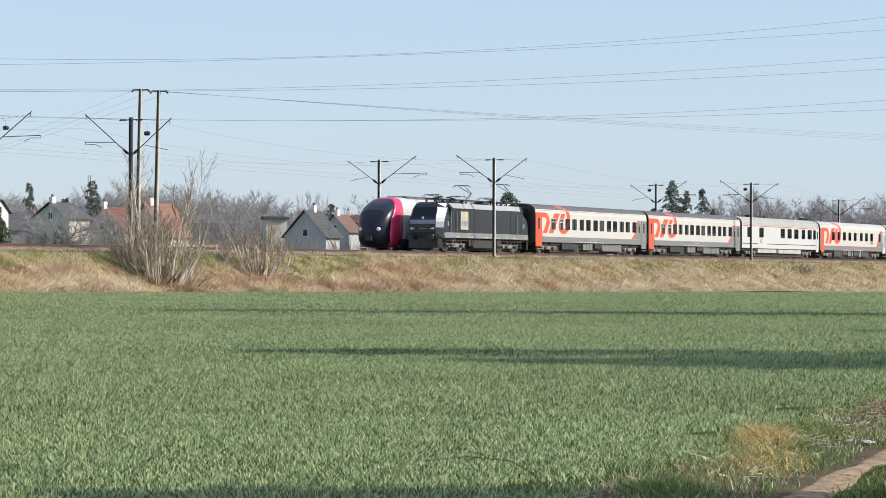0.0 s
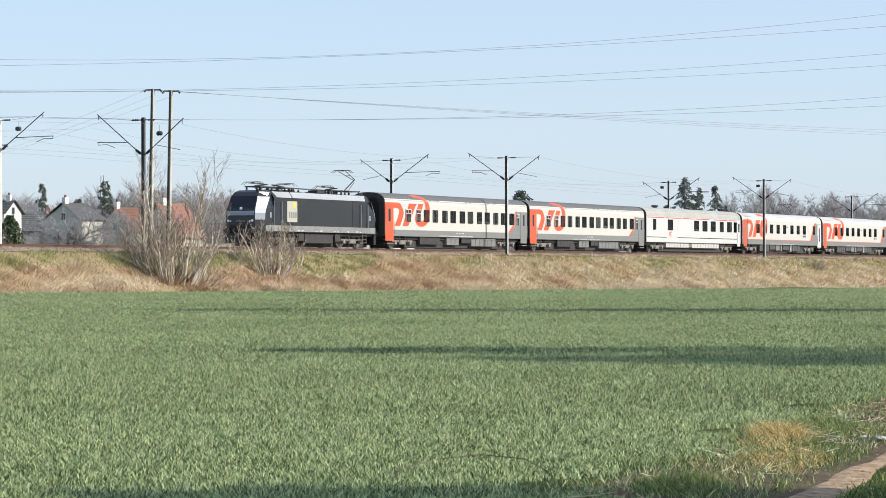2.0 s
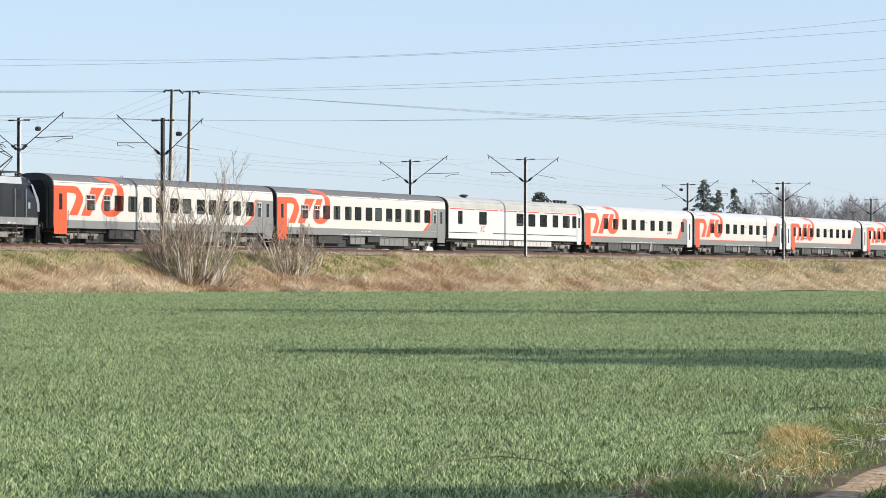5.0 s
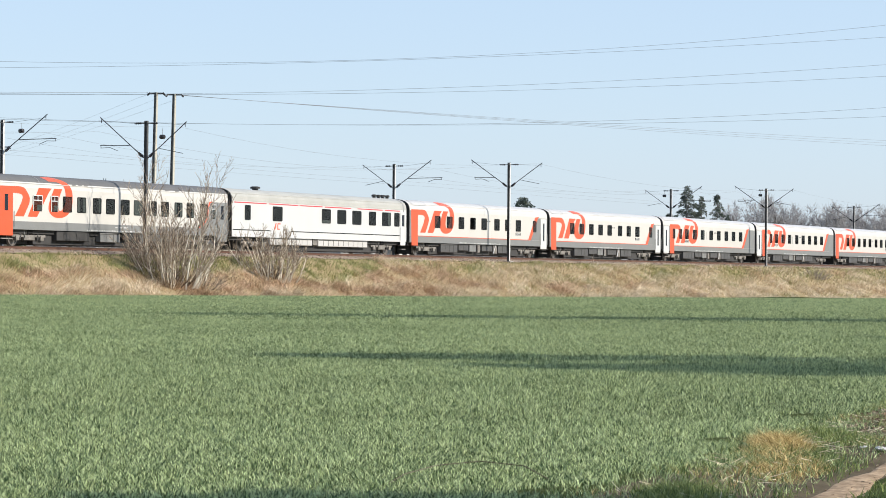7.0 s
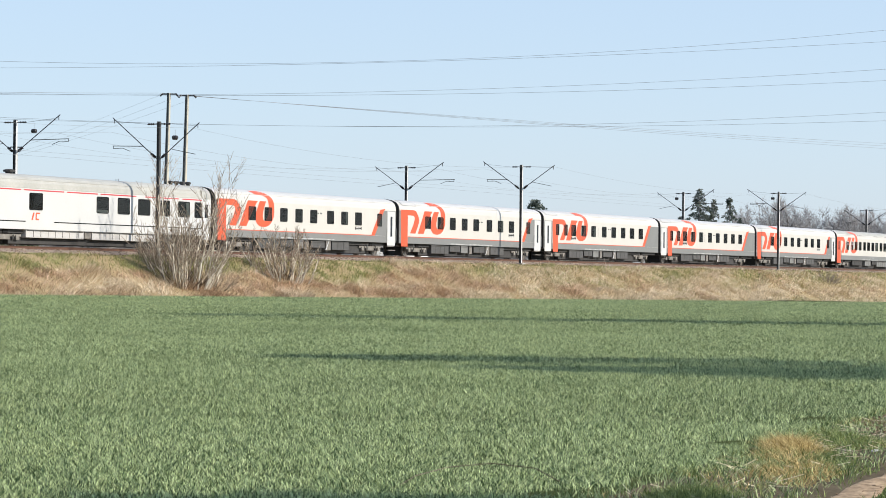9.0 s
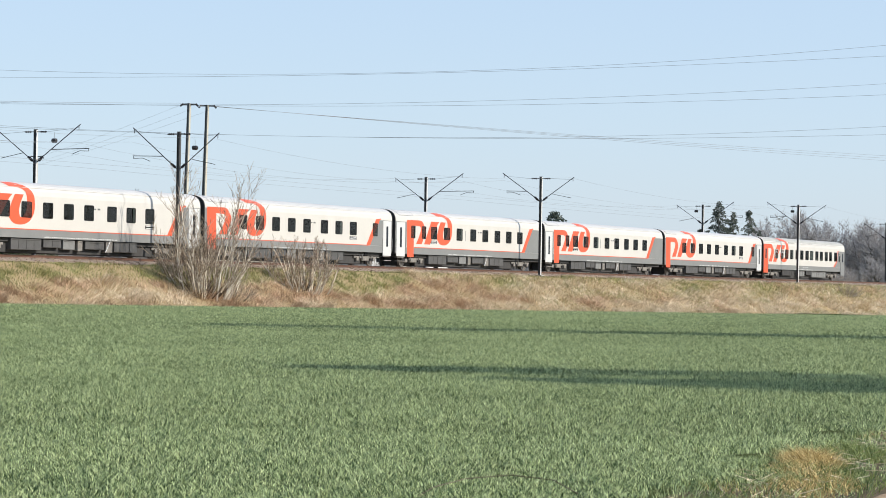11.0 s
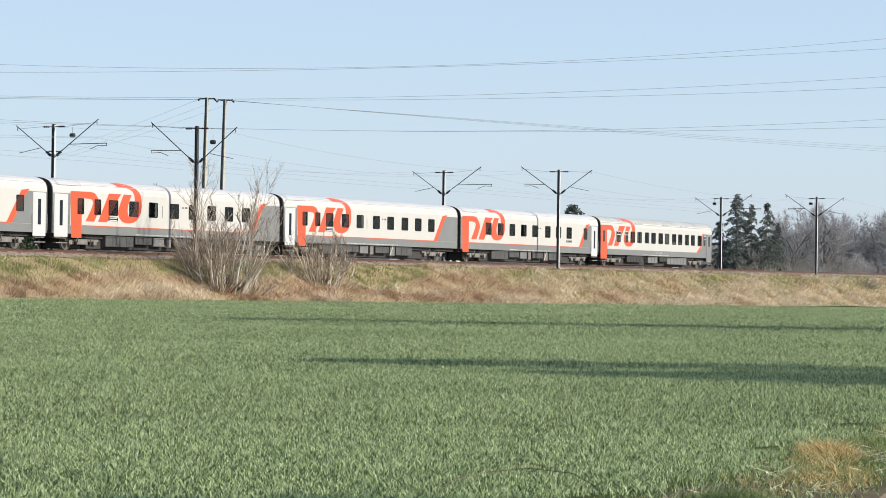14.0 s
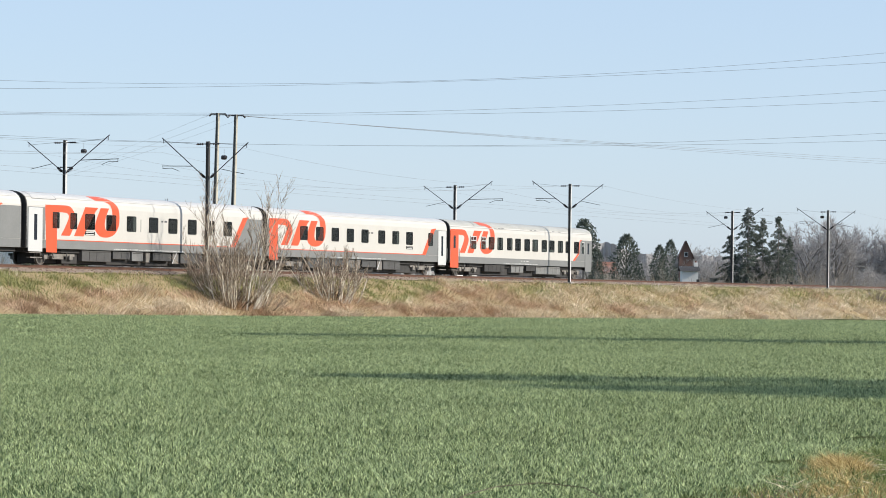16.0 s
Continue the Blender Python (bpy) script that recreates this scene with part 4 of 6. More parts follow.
    # pale rectangular decal with plain bars
    bm = boxed(3.62, 5.05, 1.48, 1.487, 1.74, 3.16)
    dc = part("side_decal", bm, M["poster"], t, "pale rectangular decal with grey bars")
    bm = bmesh.new()
    for i in range(4):
        x = 4.82 - i * 0.30
        box(bm, x - 0.20, x, 1.488, 1.491, 2.02, 2.42)
    part("decal_bar", bm, M["coachgrey"], dc)
    bm = bmesh.new(); lathe(bm, (4.0, 1.486, 2.92), (4.0, 1.6, 2.92), [(0, 0.2), (0.004, 0.2), (0.005, 0.05)], 14)
    part("decal_dot", bm, M["yellow"], dc)
    # underfloor
    part("transformer_tank", boxed(-2.1, 2.1, -1.25, 1.25, 0.3, 1.05, 0.06), M["under"], t)
    for x0, x1 in ((-3.1, -2.3), (2.3, 3.1)):
        part("equipment_box", boxed(x0, x1, -1.3, 1.3, 0.45, 1.05, 0.04), M["under"], t)
    part("underframe", boxed(-8.4, 8.4, -1.2, 1.2, 0.85, 1.06), M["under"], t)
    part("drag_box", boxed(-8.6, 8.6, -0.6, 0.6, 0.10, 0.86, 0.03), M["under"], t)
    bogie(t, 5.2, 0.61, 2.6, 1.08); bogie(t, -5.2, 0.61, 2.6, 1.08)
    # roof gear
    pantograph(t, 6.3, False); pantograph(t, 3.4, False, -1); pantograph(t, -3.9, False); pantograph(t, -6.6, True, 1)
    r = random.Random(4)
    for i in range(26):
        x = 5.6 - i * 0.40
        bm = bmesh.new()
        y = r.uniform(-0.7, 0.7)
        lathe(bm, (x, y, 3.84), (x, y, 4.15), [(0, 0.05), (0.05, 0.10), (0.1, 0.05), (0.15, 0.10), (0.2, 0.05), (0.26, 0.04)], 7)
        part("roof_insulator", bm, M["insul"], t)
    bm = bmesh.new(); rod(bm, (5.5, 0.3, 4.14), (-4.8, 0.3, 4.12), 0.025); rod(bm, (2.4, -0.4, 4.16), (-4.4, -0.4, 4.1), 0.02)
    part("roof_busbar", bm, M["under"], t)
    for x0, x1, y0, y1, h in ((1.2, 2.1, -0.9, -0.2, 0.18), (-1.4, -0.3, 0.2, 0.95, 0.2), (-2.3, -1.7, -0.8, 0.2, 0.14), (4.6, 5.1, -0.6, 0.9, 0.12)):
        part("roof_box", boxed(x0, x1, y0, y1, 3.84, 3.84 + h, 0.02), M["under"], t)
    return t


def loco_pose(t):
    return line_pose(FRONT - 9.65 - gone(t))


LOCO = locomotive()
LOCO.matrix_basis = loco_pose(0)


def multiple_unit():
    """The rounded tail of a passenger unit on the far track; x towards its nose, 0 at the tip."""
    t = empty("multiple_unit_train", Matrix.Identity(4), "commuter train car with dark rounded nose, magenta band, white side", "train")
    def ring(u, lean, n=24, grow=0.0):
        out = []
        for i in range(n):
            th = 2 * math.pi * i / n + math.pi / n
            c, s = math.cos(th), math.sin(th)
            d = max(0.02, u + lean * abs(s) * (1 if s > 0 else 0.30))
            k = min(1.0, d / 3.9)
            w = 1.44 * (1 - (1 - min(1.0, d / 1.9)) ** 2.6) ** 0.5 if d < 1.9 else 1.44
            top = 1.55 + 2.75 * (1 - (1 - k) ** 2.1) ** 0.62
            bot = 0.30 + 0.9 * max(0.0, 1 - d / 0.9) ** 1.6
            p = 0.55
            y = (w + grow) * math.copysign(abs(c) ** p, c)
            zc = (top + bot) / 2
            z = zc + ((top - bot) / 2 + grow) * math.copysign(abs(s) ** p, s)
            out.append((-d, y, z))
        return out
    nose = part("nose", loft(bmesh.new(), [ring(u, min(1.7, u * 1.7)) for u in (0.02, 0.06, 0.15, 0.3, 0.5, 0.7, 0.9, 1.0)]), M["navy"], t, "dark blue glazed nose", True)
    part("nose_band", loft(bmesh.new(), [ring(u, l, grow=0.004) for u, l in ((1.0, 1.7), (1.7, 1.2), (2.5, 0.65), (3.2, 0.2))]), M["pink"], t, "magenta band", True)
    part("side_wall", loft(bmesh.new(), [ring(3.2, 0.2), ring(3.8, 0.15), ring(4.6, 0.1), ring(6.5, 0.0), ring(26.0, 0.0)]), M["white"], t, "white side wall", True)
    bm = bmesh.new()
    rows = [[bm.verts.new(p) for p in ring(u, min(1.7, u * 1.7), grow=0.006)[2:10]] for u in (0.36, 0.48, 0.6, 0.72, 0.84)]
    for a, b in zip(rows, rows[1:]):
        for i in range(7):
            bm.faces.new((a[i], a[i + 1], b[i + 1], b[i]))
    bmesh.ops.recalc_face_normals(bm, faces=bm.faces)
    part("windscreen", bm, mat("grey-blue windscreen", (0.020, 0.025, 0.042), 0.12, var=0.1, scale=1, fine=6, bump=0), nose, "grey-blue curved windscreen", True)
    for y in (-0.75, 0.75):
        bm = bmesh.new(); lathe(bm, (-0.42, y, 1.72), (-0.1, y * 1.02, 1.72), [(0, 0.17), (0.20, 0.16), (0.26, 0.11), (0.28, 0.02)], 14)
        part("headlight", bm, M["lamp"], nose)
    part("number_bars", box(boxed(-0.22, -0.10, -0.25, 0.25, 1.8, 1.95), -0.2, -0.1, -0.2, 0.2, 1.0, 1.3), M["coachgrey"], nose)
    part("coupler", boxed(-0.5, 0.02, -0.3, 0.3, 0.8, 1.25, 0.08), M["under"], nose)
    for x0, x1 in ((-8.3, -7.0), (-16, -14.6)):
        d = part("door", boxed(x0, x1, 1.40, 1.46, 1.0, 3.2, 0.02), M["coachgrey"], t, "grey sliding door")
        part("door_window", boxed(x0 + 0.25, x1 - 0.25, 1.45, 1.47, 2.0, 2.9), M["screen"], d)
    for x in (-5.6, -10.5, -12.8, -18.5, -21, -23.5):
        part("window", boxed(x - 0.8, x + 0.8, 1.42, 1.455, 1.95, 2.9, 0.02), M["screen"], t)
    part("skirt", boxed(-25.8, -3.2, -1.3, 1.38, 0.25, 1.0, 0.05), M["navy"], t)
    part("roof_equipment", boxed(-24, -5.0, -0.9, 0.9, 4.1, 4.4, 0.05), M["roofgrey"], t)
    pantograph(t, -18.0, True, 1)
    bogie(t, -4.6); bogie(t, -22)
    return t


UNIT = multiple_unit()


def unit_pose(t):
    return line_pose(33.4 + 41.0 * t, -4.2)

# ---------------------------------------------------------------- vegetation
V = {
    "wheat": mat("young wheat leaf", (0.050, 0.098, 0.025), 0.5, scale=0.12, fine=3, bump=0, island=1.4, col2=(0.60, 0.69, 0.33), trans=0.2),
    "lush": mat("lush grass leaf", (0.08, 0.125, 0.030), 0.6, scale=0.5, fine=5, bump=0, island=0.8, col2=(0.29, 0.34, 0.10), trans=0.25),
    "straw": mat("dry straw", (0.42, 0.325, 0.20), 0.8, scale=0.25, fine=2.5, bump=0, island=0.9, col2=(0.97, 0.84, 0.63), trans=0.2),
    "russet": mat("russet dead grass", (0.29, 0.195, 0.118), 0.8, scale=0.3, fine=3, bump=0, island=0.8, col2=(0.80, 0.59, 0.41), trans=0.2),
    "bankgreen": mat("bank grass", (0.165, 0.178, 0.062), 0.7, scale=0.4, fine=3, bump=0, island=0.8, col2=(0.46, 0.455, 0.19), trans=0.25),
    "golden": mat("golden dead grass", (0.30, 0.205, 0.070), 0.8, scale=1.5, fine=8, bump=0, island=1.1, col2=(0.74, 0.57, 0.25), trans=0.2),
    "darktwig": mat("dark brown twigs", (0.07, 0.050, 0.038), 0.9, scale=0.5, fine=4, bump=0, island=0.6, col2=(0.17, 0.125, 0.095), spec=0.1),
    "finetwig": mat("thin brown twigs", (0.18, 0.138, 0.10), 0.9, scale=0.5, fine=4, bump=0, island=0.8, col2=(0.52, 0.43, 0.33), spec=0.1),
    "bark": mat("grey bark", (0.17, 0.15, 0.135), 0.9, scale=1.5, fine=20, bump=0.4, col2=(0.28, 0.255, 0.23)),
    # twig tone is paled, so distance haze sits in the colour
    "twig": mat("bare twigs paled for haze", (0.34, 0.322, 0.312), 0.9, scale=0.4, fine=4, bump=0, island=0.5, col2=(0.51, 0.488, 0.475), spec=0.1, trans=0.4),
    "palewood": mat("pale birch-like stem", (0.48, 0.40, 0.30), 0.8, scale=1.5, fine=12, bump=0.2, island=0.6, col2=(0.88, 0.81, 0.68), spec=0.2),
    # needles and scrub are paled the same way for distance haze
    "needle": mat("conifer needles paled for haze", (0.085, 0.106, 0.086), 0.7, scale=0.6, fine=5, bump=0, island=0.7, col2=(0.17, 0.19, 0.15), trans=0.3),
    "scrub": mat("winter scrub paled for haze", (0.30, 0.26, 0.215), 0.9, scale=0.5, fine=4, bump=0, island=0.6, col2=(0.56, 0.50, 0.42), spec=0.1, trans=0.3),
    "blossom": mat("white blossom", (0.55, 0.50, 0.46), 0.8, scale=0.5, fine=4, bump=0, island=0.4, col2=(0.80, 0.76, 0.72), trans=0.3),
    "ivy": mat("ivy leaf", (0.03, 0.055, 0.018), 0.6, scale=0.5, fine=5, bump=0, island=0.6, col2=(0.08, 0.11, 0.04)),
}


def raw_tris(name, v, material):
    n = len(v) // 3
    me = bpy.data.meshes.new(name)
    me.vertices.add(3 * n); me.vertices.foreach_set("co", v.ravel().astype(np.float32))
    me.loops.add(3 * n); me.loops.foreach_set("vertex_index", np.arange(3 * n, dtype=np.int32))
    me.polygons.add(n); me.polygons.foreach_set("loop_start", np.arange(0, 3 * n, 3, dtype=np.int32))
    me.update(calc_edges=True)
    me.materials.append(material)
    return new(name, me)


def blades(name, p, h, w, lean, material, rng, parent=None, simple=False, flow=None):
    """Bent two-piece blades (simple: one straight piece) rooted at p (n, 3), of heights h and widths w, leaning by up to lean."""
    n = len(p)
    az, la = rng.uniform(0, 2 * np.pi, n), rng.uniform(0, 2 * np.pi, n)
    if flow is not None:
        la = flow + rng.normal(0, 0.55, n)           # tufts that lie over together
    k = rng.uniform(0.15, 1.0, n) * lean * h
    side = np.stack([np.cos(az), np.sin(az), np.zeros(n)], 1) * (w / 2)[:, None]
    tip = np.stack([np.cos(la) * k, np.sin(la) * k, h * rng.uniform(0.8, 1.0, n)], 1)
    mid = tip * np.array([0.38, 0.38, 0.62])
    if simple:
        return raw_tris(name, np.stack([p - side, p + side, p + tip], 1).reshape(-1, 3), material)
    v = np.stack([p - side, p + side, p + mid - side * 0.85, p + mid + side * 0.85, p + tip], 1).reshape(-1, 3)
    me = bpy.data.meshes.new(name)
    me.vertices.add(5 * n); me.vertices.foreach_set("co", v.ravel().astype(np.float32))
    idx = (np.arange(n)[:, None] * 5 + np.array([0, 1, 3, 2, 2, 3, 4])[None]).ravel()
    me.loops.add(7 * n); me.loops.foreach_set("vertex_index", idx.astype(np.int32))
    me.polygons.add(2 * n)
    st = (np.arange(n)[:, None] * 7 + np.array([0, 4])[None]).ravel()
    me.polygons.foreach_set("loop_start", st.astype(np.int32))
    me.update(calc_edges=True)
    me.materials.append(material)
    ob = new(name, me)
    if parent:
        ob.parent = parent
    return ob


def make_wheat():
    rng = np.random.default_rng(7)
    for y0, y1, dens, hh, ww in ((13, 26, 1750, 0.050, 0.0064), (26, 45, 860, 0.052, 0.0085), (45, 80, 430, 0.054, 0.0115), (80, 130, 190, 0.058, 0.0165), (130, 290, 36, 0.065, 0.028)):
        area = 0.205 * (y1 ** 2 - y0 ** 2)
        n = int(area * dens)
        y = np.sqrt(rng.uniform(y0 ** 2, y1 ** 2, n)); x = rng.uniform(-0.205, 0.205, n) * y
        off = (x - AX) * NX + (y - AY) * NY
        r = (x - 2.36 - (y - 17.39) * 0.318) * 0.927
        edge = -1.15 + 0.45 * np.sin(y * 1.3) + 0.25 * np.sin(y * 3.1 + 1)
        clump = np.array([noise.noise((a * 0.9, b * 0.45, 1.0)) for a, b in zip(x, y)])
        keep = (off > 8.5) & ((r < edge) | (y > 60))
        x, y, clump = x[keep], y[keep], clump[keep]
        z = np.array([field_z(a, b) for a, b in zip(x, y)])
        p = np.stack([x, y, z - 0.005], 1)
        tagged(blades("wheat_crop", p, hh * rng.uniform(0.6, 1.35, len(p)) * (1 + 0.5 * clump), ww * rng.uniform(0.7, 1.3, len(p)), 1.4, V["wheat"], rng, simple=y0 >= 26),
               "young green wheat leaves covering the field", "wheat", kind="stuff")


make_wheat()
BANK = [(3.3, RAIL - 0.47), (3.8, RAIL - 0.55), (5.4, 1.55), (6.6, 0.85), (7.8, 0.35), (9.2, -0.33), (10.6, -1.08)]


def bank_z(o):
    return np.interp(o, [a for a, _ in BANK], [b for _, b in BANK])


def make_bank_grass():
    rng = np.random.default_rng(11)
    for s0, s1, dens, ww in ((-75, 30, 210, 0.020), (30, 90, 150, 0.027), (90, 190, 80, 0.040)):
        n = int((s1 - s0) * 6.0 * dens)
        s, o = rng.uniform(s0, s1, n), rng.uniform(2.7, 10.2, n)
        # tufts: part of the blades gather round their tuft's middle
        ct = int((s1 - s0) * 5)
        cs, cof, ca = rng.uniform(s0, s1, ct), rng.uniform(3.6, 10.0, ct), rng.uniform(0, 2 * np.pi, ct)
        pick = rng.integers(0, ct, n); tufted = rng.random(n) < 0.45
        s = np.where(tufted, cs[pick] + rng.normal(0, 0.30, n), s); o = np.where(tufted, np.clip(cof[pick] + rng.normal(0, 0.22, n), 2.7, 10.2), o)
        tuft = np.array([noise.noise((a * 0.35, b * 0.9, 4.0)) for a, b in zip(s, o)])
        wave = np.array([noise.noise((a * 0.22, b * 0.45, 21.0)) for a, b in zip(s, o)])
        green = np.array([noise.noise((a * 0.10, b * 0.5, 9.0)) for a, b in zip(s, o)]) + (5.0 - o) * 0.20 + np.where(o > 8.9, 0.45, 0) - np.where((o > 6.6) & (o < 8.2), 0.15, 0)
        green += np.where(s < 16, 0.60 * np.clip((5.9 - o) / 0.8, 0, 1), 0) + np.where(s > 30, 0.20, 0)
        green += 0.6 * np.exp(-((s - 7.0) / 6.5) ** 2 - ((o - 5.2) / 1.1) ** 2) - 0.3 * np.exp(-((s + 21) / 4.0) ** 2)
        green += np.where(s > 30, 1.3, 0.8) * rng.uniform(-0.5, 0.5, n)
        x, y = AX + s * DX + o * NX, AY + s * DY + o * NY
        p = np.stack([x, y, bank_z(o) + 0.01], 1)
        h = (0.26 + 0.55 * np.clip(tuft + 0.25, 0, 1)) * rng.uniform(0.5, 1.25, n) * np.clip((o - 2.6) * 0.6, 0.18, 0.8) * np.where(tufted, 1.2, 0.9)
        flow = np.where(tufted, ca[pick], -0.6 + 4.5 * wave)
        rus = np.array([noise.noise((a * 0.11, b * 0.5, 14.0)) for a, b in zip(s, o)]) + 0.4 * rng.uniform(-0.5, 0.5, n) + np.where((s < 25) & (o > 5.6), 0.30, 0) - np.where(s > 30, 0.14, 0) > 0.16
        dry = green < 0.20
        for nm, sel, m, lab in (("dry_grass", dry & ~rus, "straw", "tangled dry straw-coloured grass on the bank"), ("dead_grass", dry & rus, "russet", "flattened reddish-brown dead grass on the bank"),
                                ("bank_grass", ~dry, "bankgreen", "short green grass patches on the bank")):
            k = 0.7 if nm == "bank_grass" else 1.0
            tagged(blades(nm, p[sel], h[sel] * k, ww * rng.uniform(0.6, 1.4, sel.sum()), 1.3 if nm == "bank_grass" else 2.4, V[m], rng, flow=flow[sel]), lab, "grass", kind="stuff")


make_bank_grass()


class Wood:
    """Collects tapered twigs into one mesh."""

    def __init__(self):
        self.v, self.f = [], []

    def limb(self, p, q, r0, r1, n=4):
        w = (q - p).normalized()
        u = w.orthogonal().normalized(); v = w.cross(u)
        k = len(self.v)
        for c, r in ((p, r0), (q, r1)):
            for i in range(n):
                a = 2 * math.pi * i / n
                self.v.append(c + (u * math.cos(a) + v * math.sin(a)) * r)
        for i in range(n):
            self.f.append((k + i, k + (i + 1) % n, k + n + (i + 1) % n, k + n + i))

    def leaf(self, p, d, w):
        s = d.orthogonal().normalized()
        s = (Matrix.Rotation(self.rng.uniform(0, 6.28), 3, d.normalized()) @ s) * w
        k = len(self.v)
        self.v += [p - s, p + s, p + d]
        self.f.append((k, k + 1, k + 2))

    def mesh(self, name, material):
        me = bpy.data.meshes.new(name)
        me.from_pydata(self.v, [], self.f)
        me.materials.append(material)
        return me


def bare_tree_meshes(h, spread, seed, twig_w=0.03, fine=1.0):
    rng = random.Random(seed)
    wood, twig = Wood(), Wood(); twig.rng = rng; wood.rng = rng

    def grow(p, d, length, r, level):
        n = 3 if level < 2 else 2
        for i in range(n):
            q = p + d * (length / n)
            (wood if level < 3 else twig).limb(p, q, r * (1 - 0.25 * i / n), r * (1 - 0.25 * (i + 1) / n), 5 if level == 0 else 3)
            if level < 4:
                for _ in range(2 if level else 1 + (i > 0)):
                    a = rng.uniform(25, 60) * (1 if level else 0.9)
                    side = d.orthogonal().normalized(); side = Matrix.Rotation(rng.uniform(0, 6.28), 3, d) @ side
                    nd = (d * math.cos(radians(a)) + side * math.sin(radians(a)) * spread + Vector((0, 0, 0.15))).normalized()
                    if rng.random() < 0.9:
                        grow(q, nd, length * rng.uniform(0.5, 0.72), r * 0.46, level + 1)
            else:
                for _ in range(int(7 * fine)):
                    dd = (d + Vector((rng.uniform(-1, 1), rng.uniform(-1, 1), rng.uniform(-0.4, 1.0))) * 0.8).normalized()
                    twig.leaf(q, dd * rng.uniform(0.35, 1.1) * h / 12, twig_w)
            d = (d + Vector((rng.uniform(-1, 1), rng.uniform(-1, 1), rng.uniform(0, 0.4))) * 0.16).normalized()
            p = q
    grow(Vector((0, 0, -0.2)), Vector((0, 0, 1)), h * 0.46, h * 0.022, 0)
    top = max(v.z for v in twig.v)
    for w in (wood, twig):
        w.v = [v * (h / top) for v in w.v]
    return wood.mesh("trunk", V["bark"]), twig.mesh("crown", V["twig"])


def tree_thing(name, meshes, m, label, group, category="tree"):
    t = empty(name, m, label, category, group)
    for nm, me in zip(("trunk", "crown"), meshes):
        share(nm, me, t, Matrix.Identity(4))
    return t


def conifer_meshes(h, r, seed, sparse=1.0):
    """A ragged conifer: uneven boughs that lift and then droop, hung with sprays of needles."""
    rng = random.Random(seed)
    wood, leaf = Wood(), Wood(); leaf.rng = rng
    wood.limb(Vector((0, 0, -0.2)), Vector((0, 0, h * 0.98)), h * 0.018, 0.02, 6)
    z = h * 0.08
    while z < h * 0.985:
        k = 1 - z / h
        for _ in range(rng.randint(2, 4)):
            if rng.random() > sparse:
                continue
            a = rng.uniform(0, 6.28)
            lobe = 0.85 + 0.55 * noise.noise((math.cos(a) * 1.3 + seed, math.sin(a) * 1.3, z * 0.35))
            ln = r * min(1.0, 1.25 * k ** 0.8) * lobe * rng.uniform(0.55, 1.2) + 0.12
            rise, droop = rng.uniform(0.0, 0.35), rng.uniform(0.15, 0.6)
            out = Vector((math.cos(a), math.sin(a), 0)); across = Vector((-out.y, out.x, 0))
            pts = [Vector((0, 0, z)) + out * ln * f + Vector((0, 0, ln * (rise * f - droop * f * f))) for f in (0, 0.35, 0.7, 1.0)]
            for q0, q1, w in zip(pts, pts[1:], (0.035, 0.024, 0.014)):
                wood.limb(q0, q1, w, w * 0.7, 3)
            for i in range(int(14 + 26 * ln)):
                f = rng.random() ** 0.7
                j = min(2, int(f * 3)); p = pts[j].lerp(pts[j + 1], f * 3 - j)
                wide = 0.28 * ln * (1.1 - f) + 0.10
                p = p + across * rng.uniform(-wide, wide) + Vector((0, 0, rng.uniform(-0.22, 0.08)))
                d = out * rng.uniform(0.1, 1.0) + across * rng.uniform(-0.8, 0.8) + Vector((0, 0, rng.uniform(-0.9, 0.35)))
                leaf.leaf(p, d.normalized() * rng.uniform(0.18, 0.46), rng.uniform(0.03, 0.085))
        z += h * 0.019 * rng.uniform(0.5, 1.6)
    return wood.mesh("trunk", V["bark"]), leaf.mesh("crown", V["needle"])


def cypress_meshes(h, r, seed, n=3600):
    """A dense upright evergreen with a ragged pointed outline, green down to the ground."""
    rng = random.Random(seed)
    wood, leaf = Wood(), Wood(); leaf.rng = rng
    wood.limb(Vector((0, 0, -0.2)), Vector((0, 0, h * 0.9)), h * 0.02, 0.03, 6)
    for _ in range(n):
        f = rng.random() ** 1.25
        a = rng.uniform(0, 6.28)
        lump = 1 + 0.75 * noise.noise((math.cos(a) * 1.8 + seed, math.sin(a) * 1.8, f * h * 0.55))
        rr = r * lump * min(1.0, 0.72 + f * 1.6) * max(0.0, 1 - f ** 2.3) ** 0.62 * rng.random() ** 0.38
        d = Vector((math.cos(a) * rng.uniform(0, 1), math.sin(a) * rng.uniform(0, 1), rng.uniform(0.0, 1.3)))
        leaf.leaf(Vector((math.cos(a) * rr, math.sin(a) * rr, f * h)), d.normalized() * rng.uniform(0.2, 0.55), rng.uniform(0.05, 0.13))
    return wood.mesh("trunk", V["bark"]), leaf.mesh("crown", V["needle"])


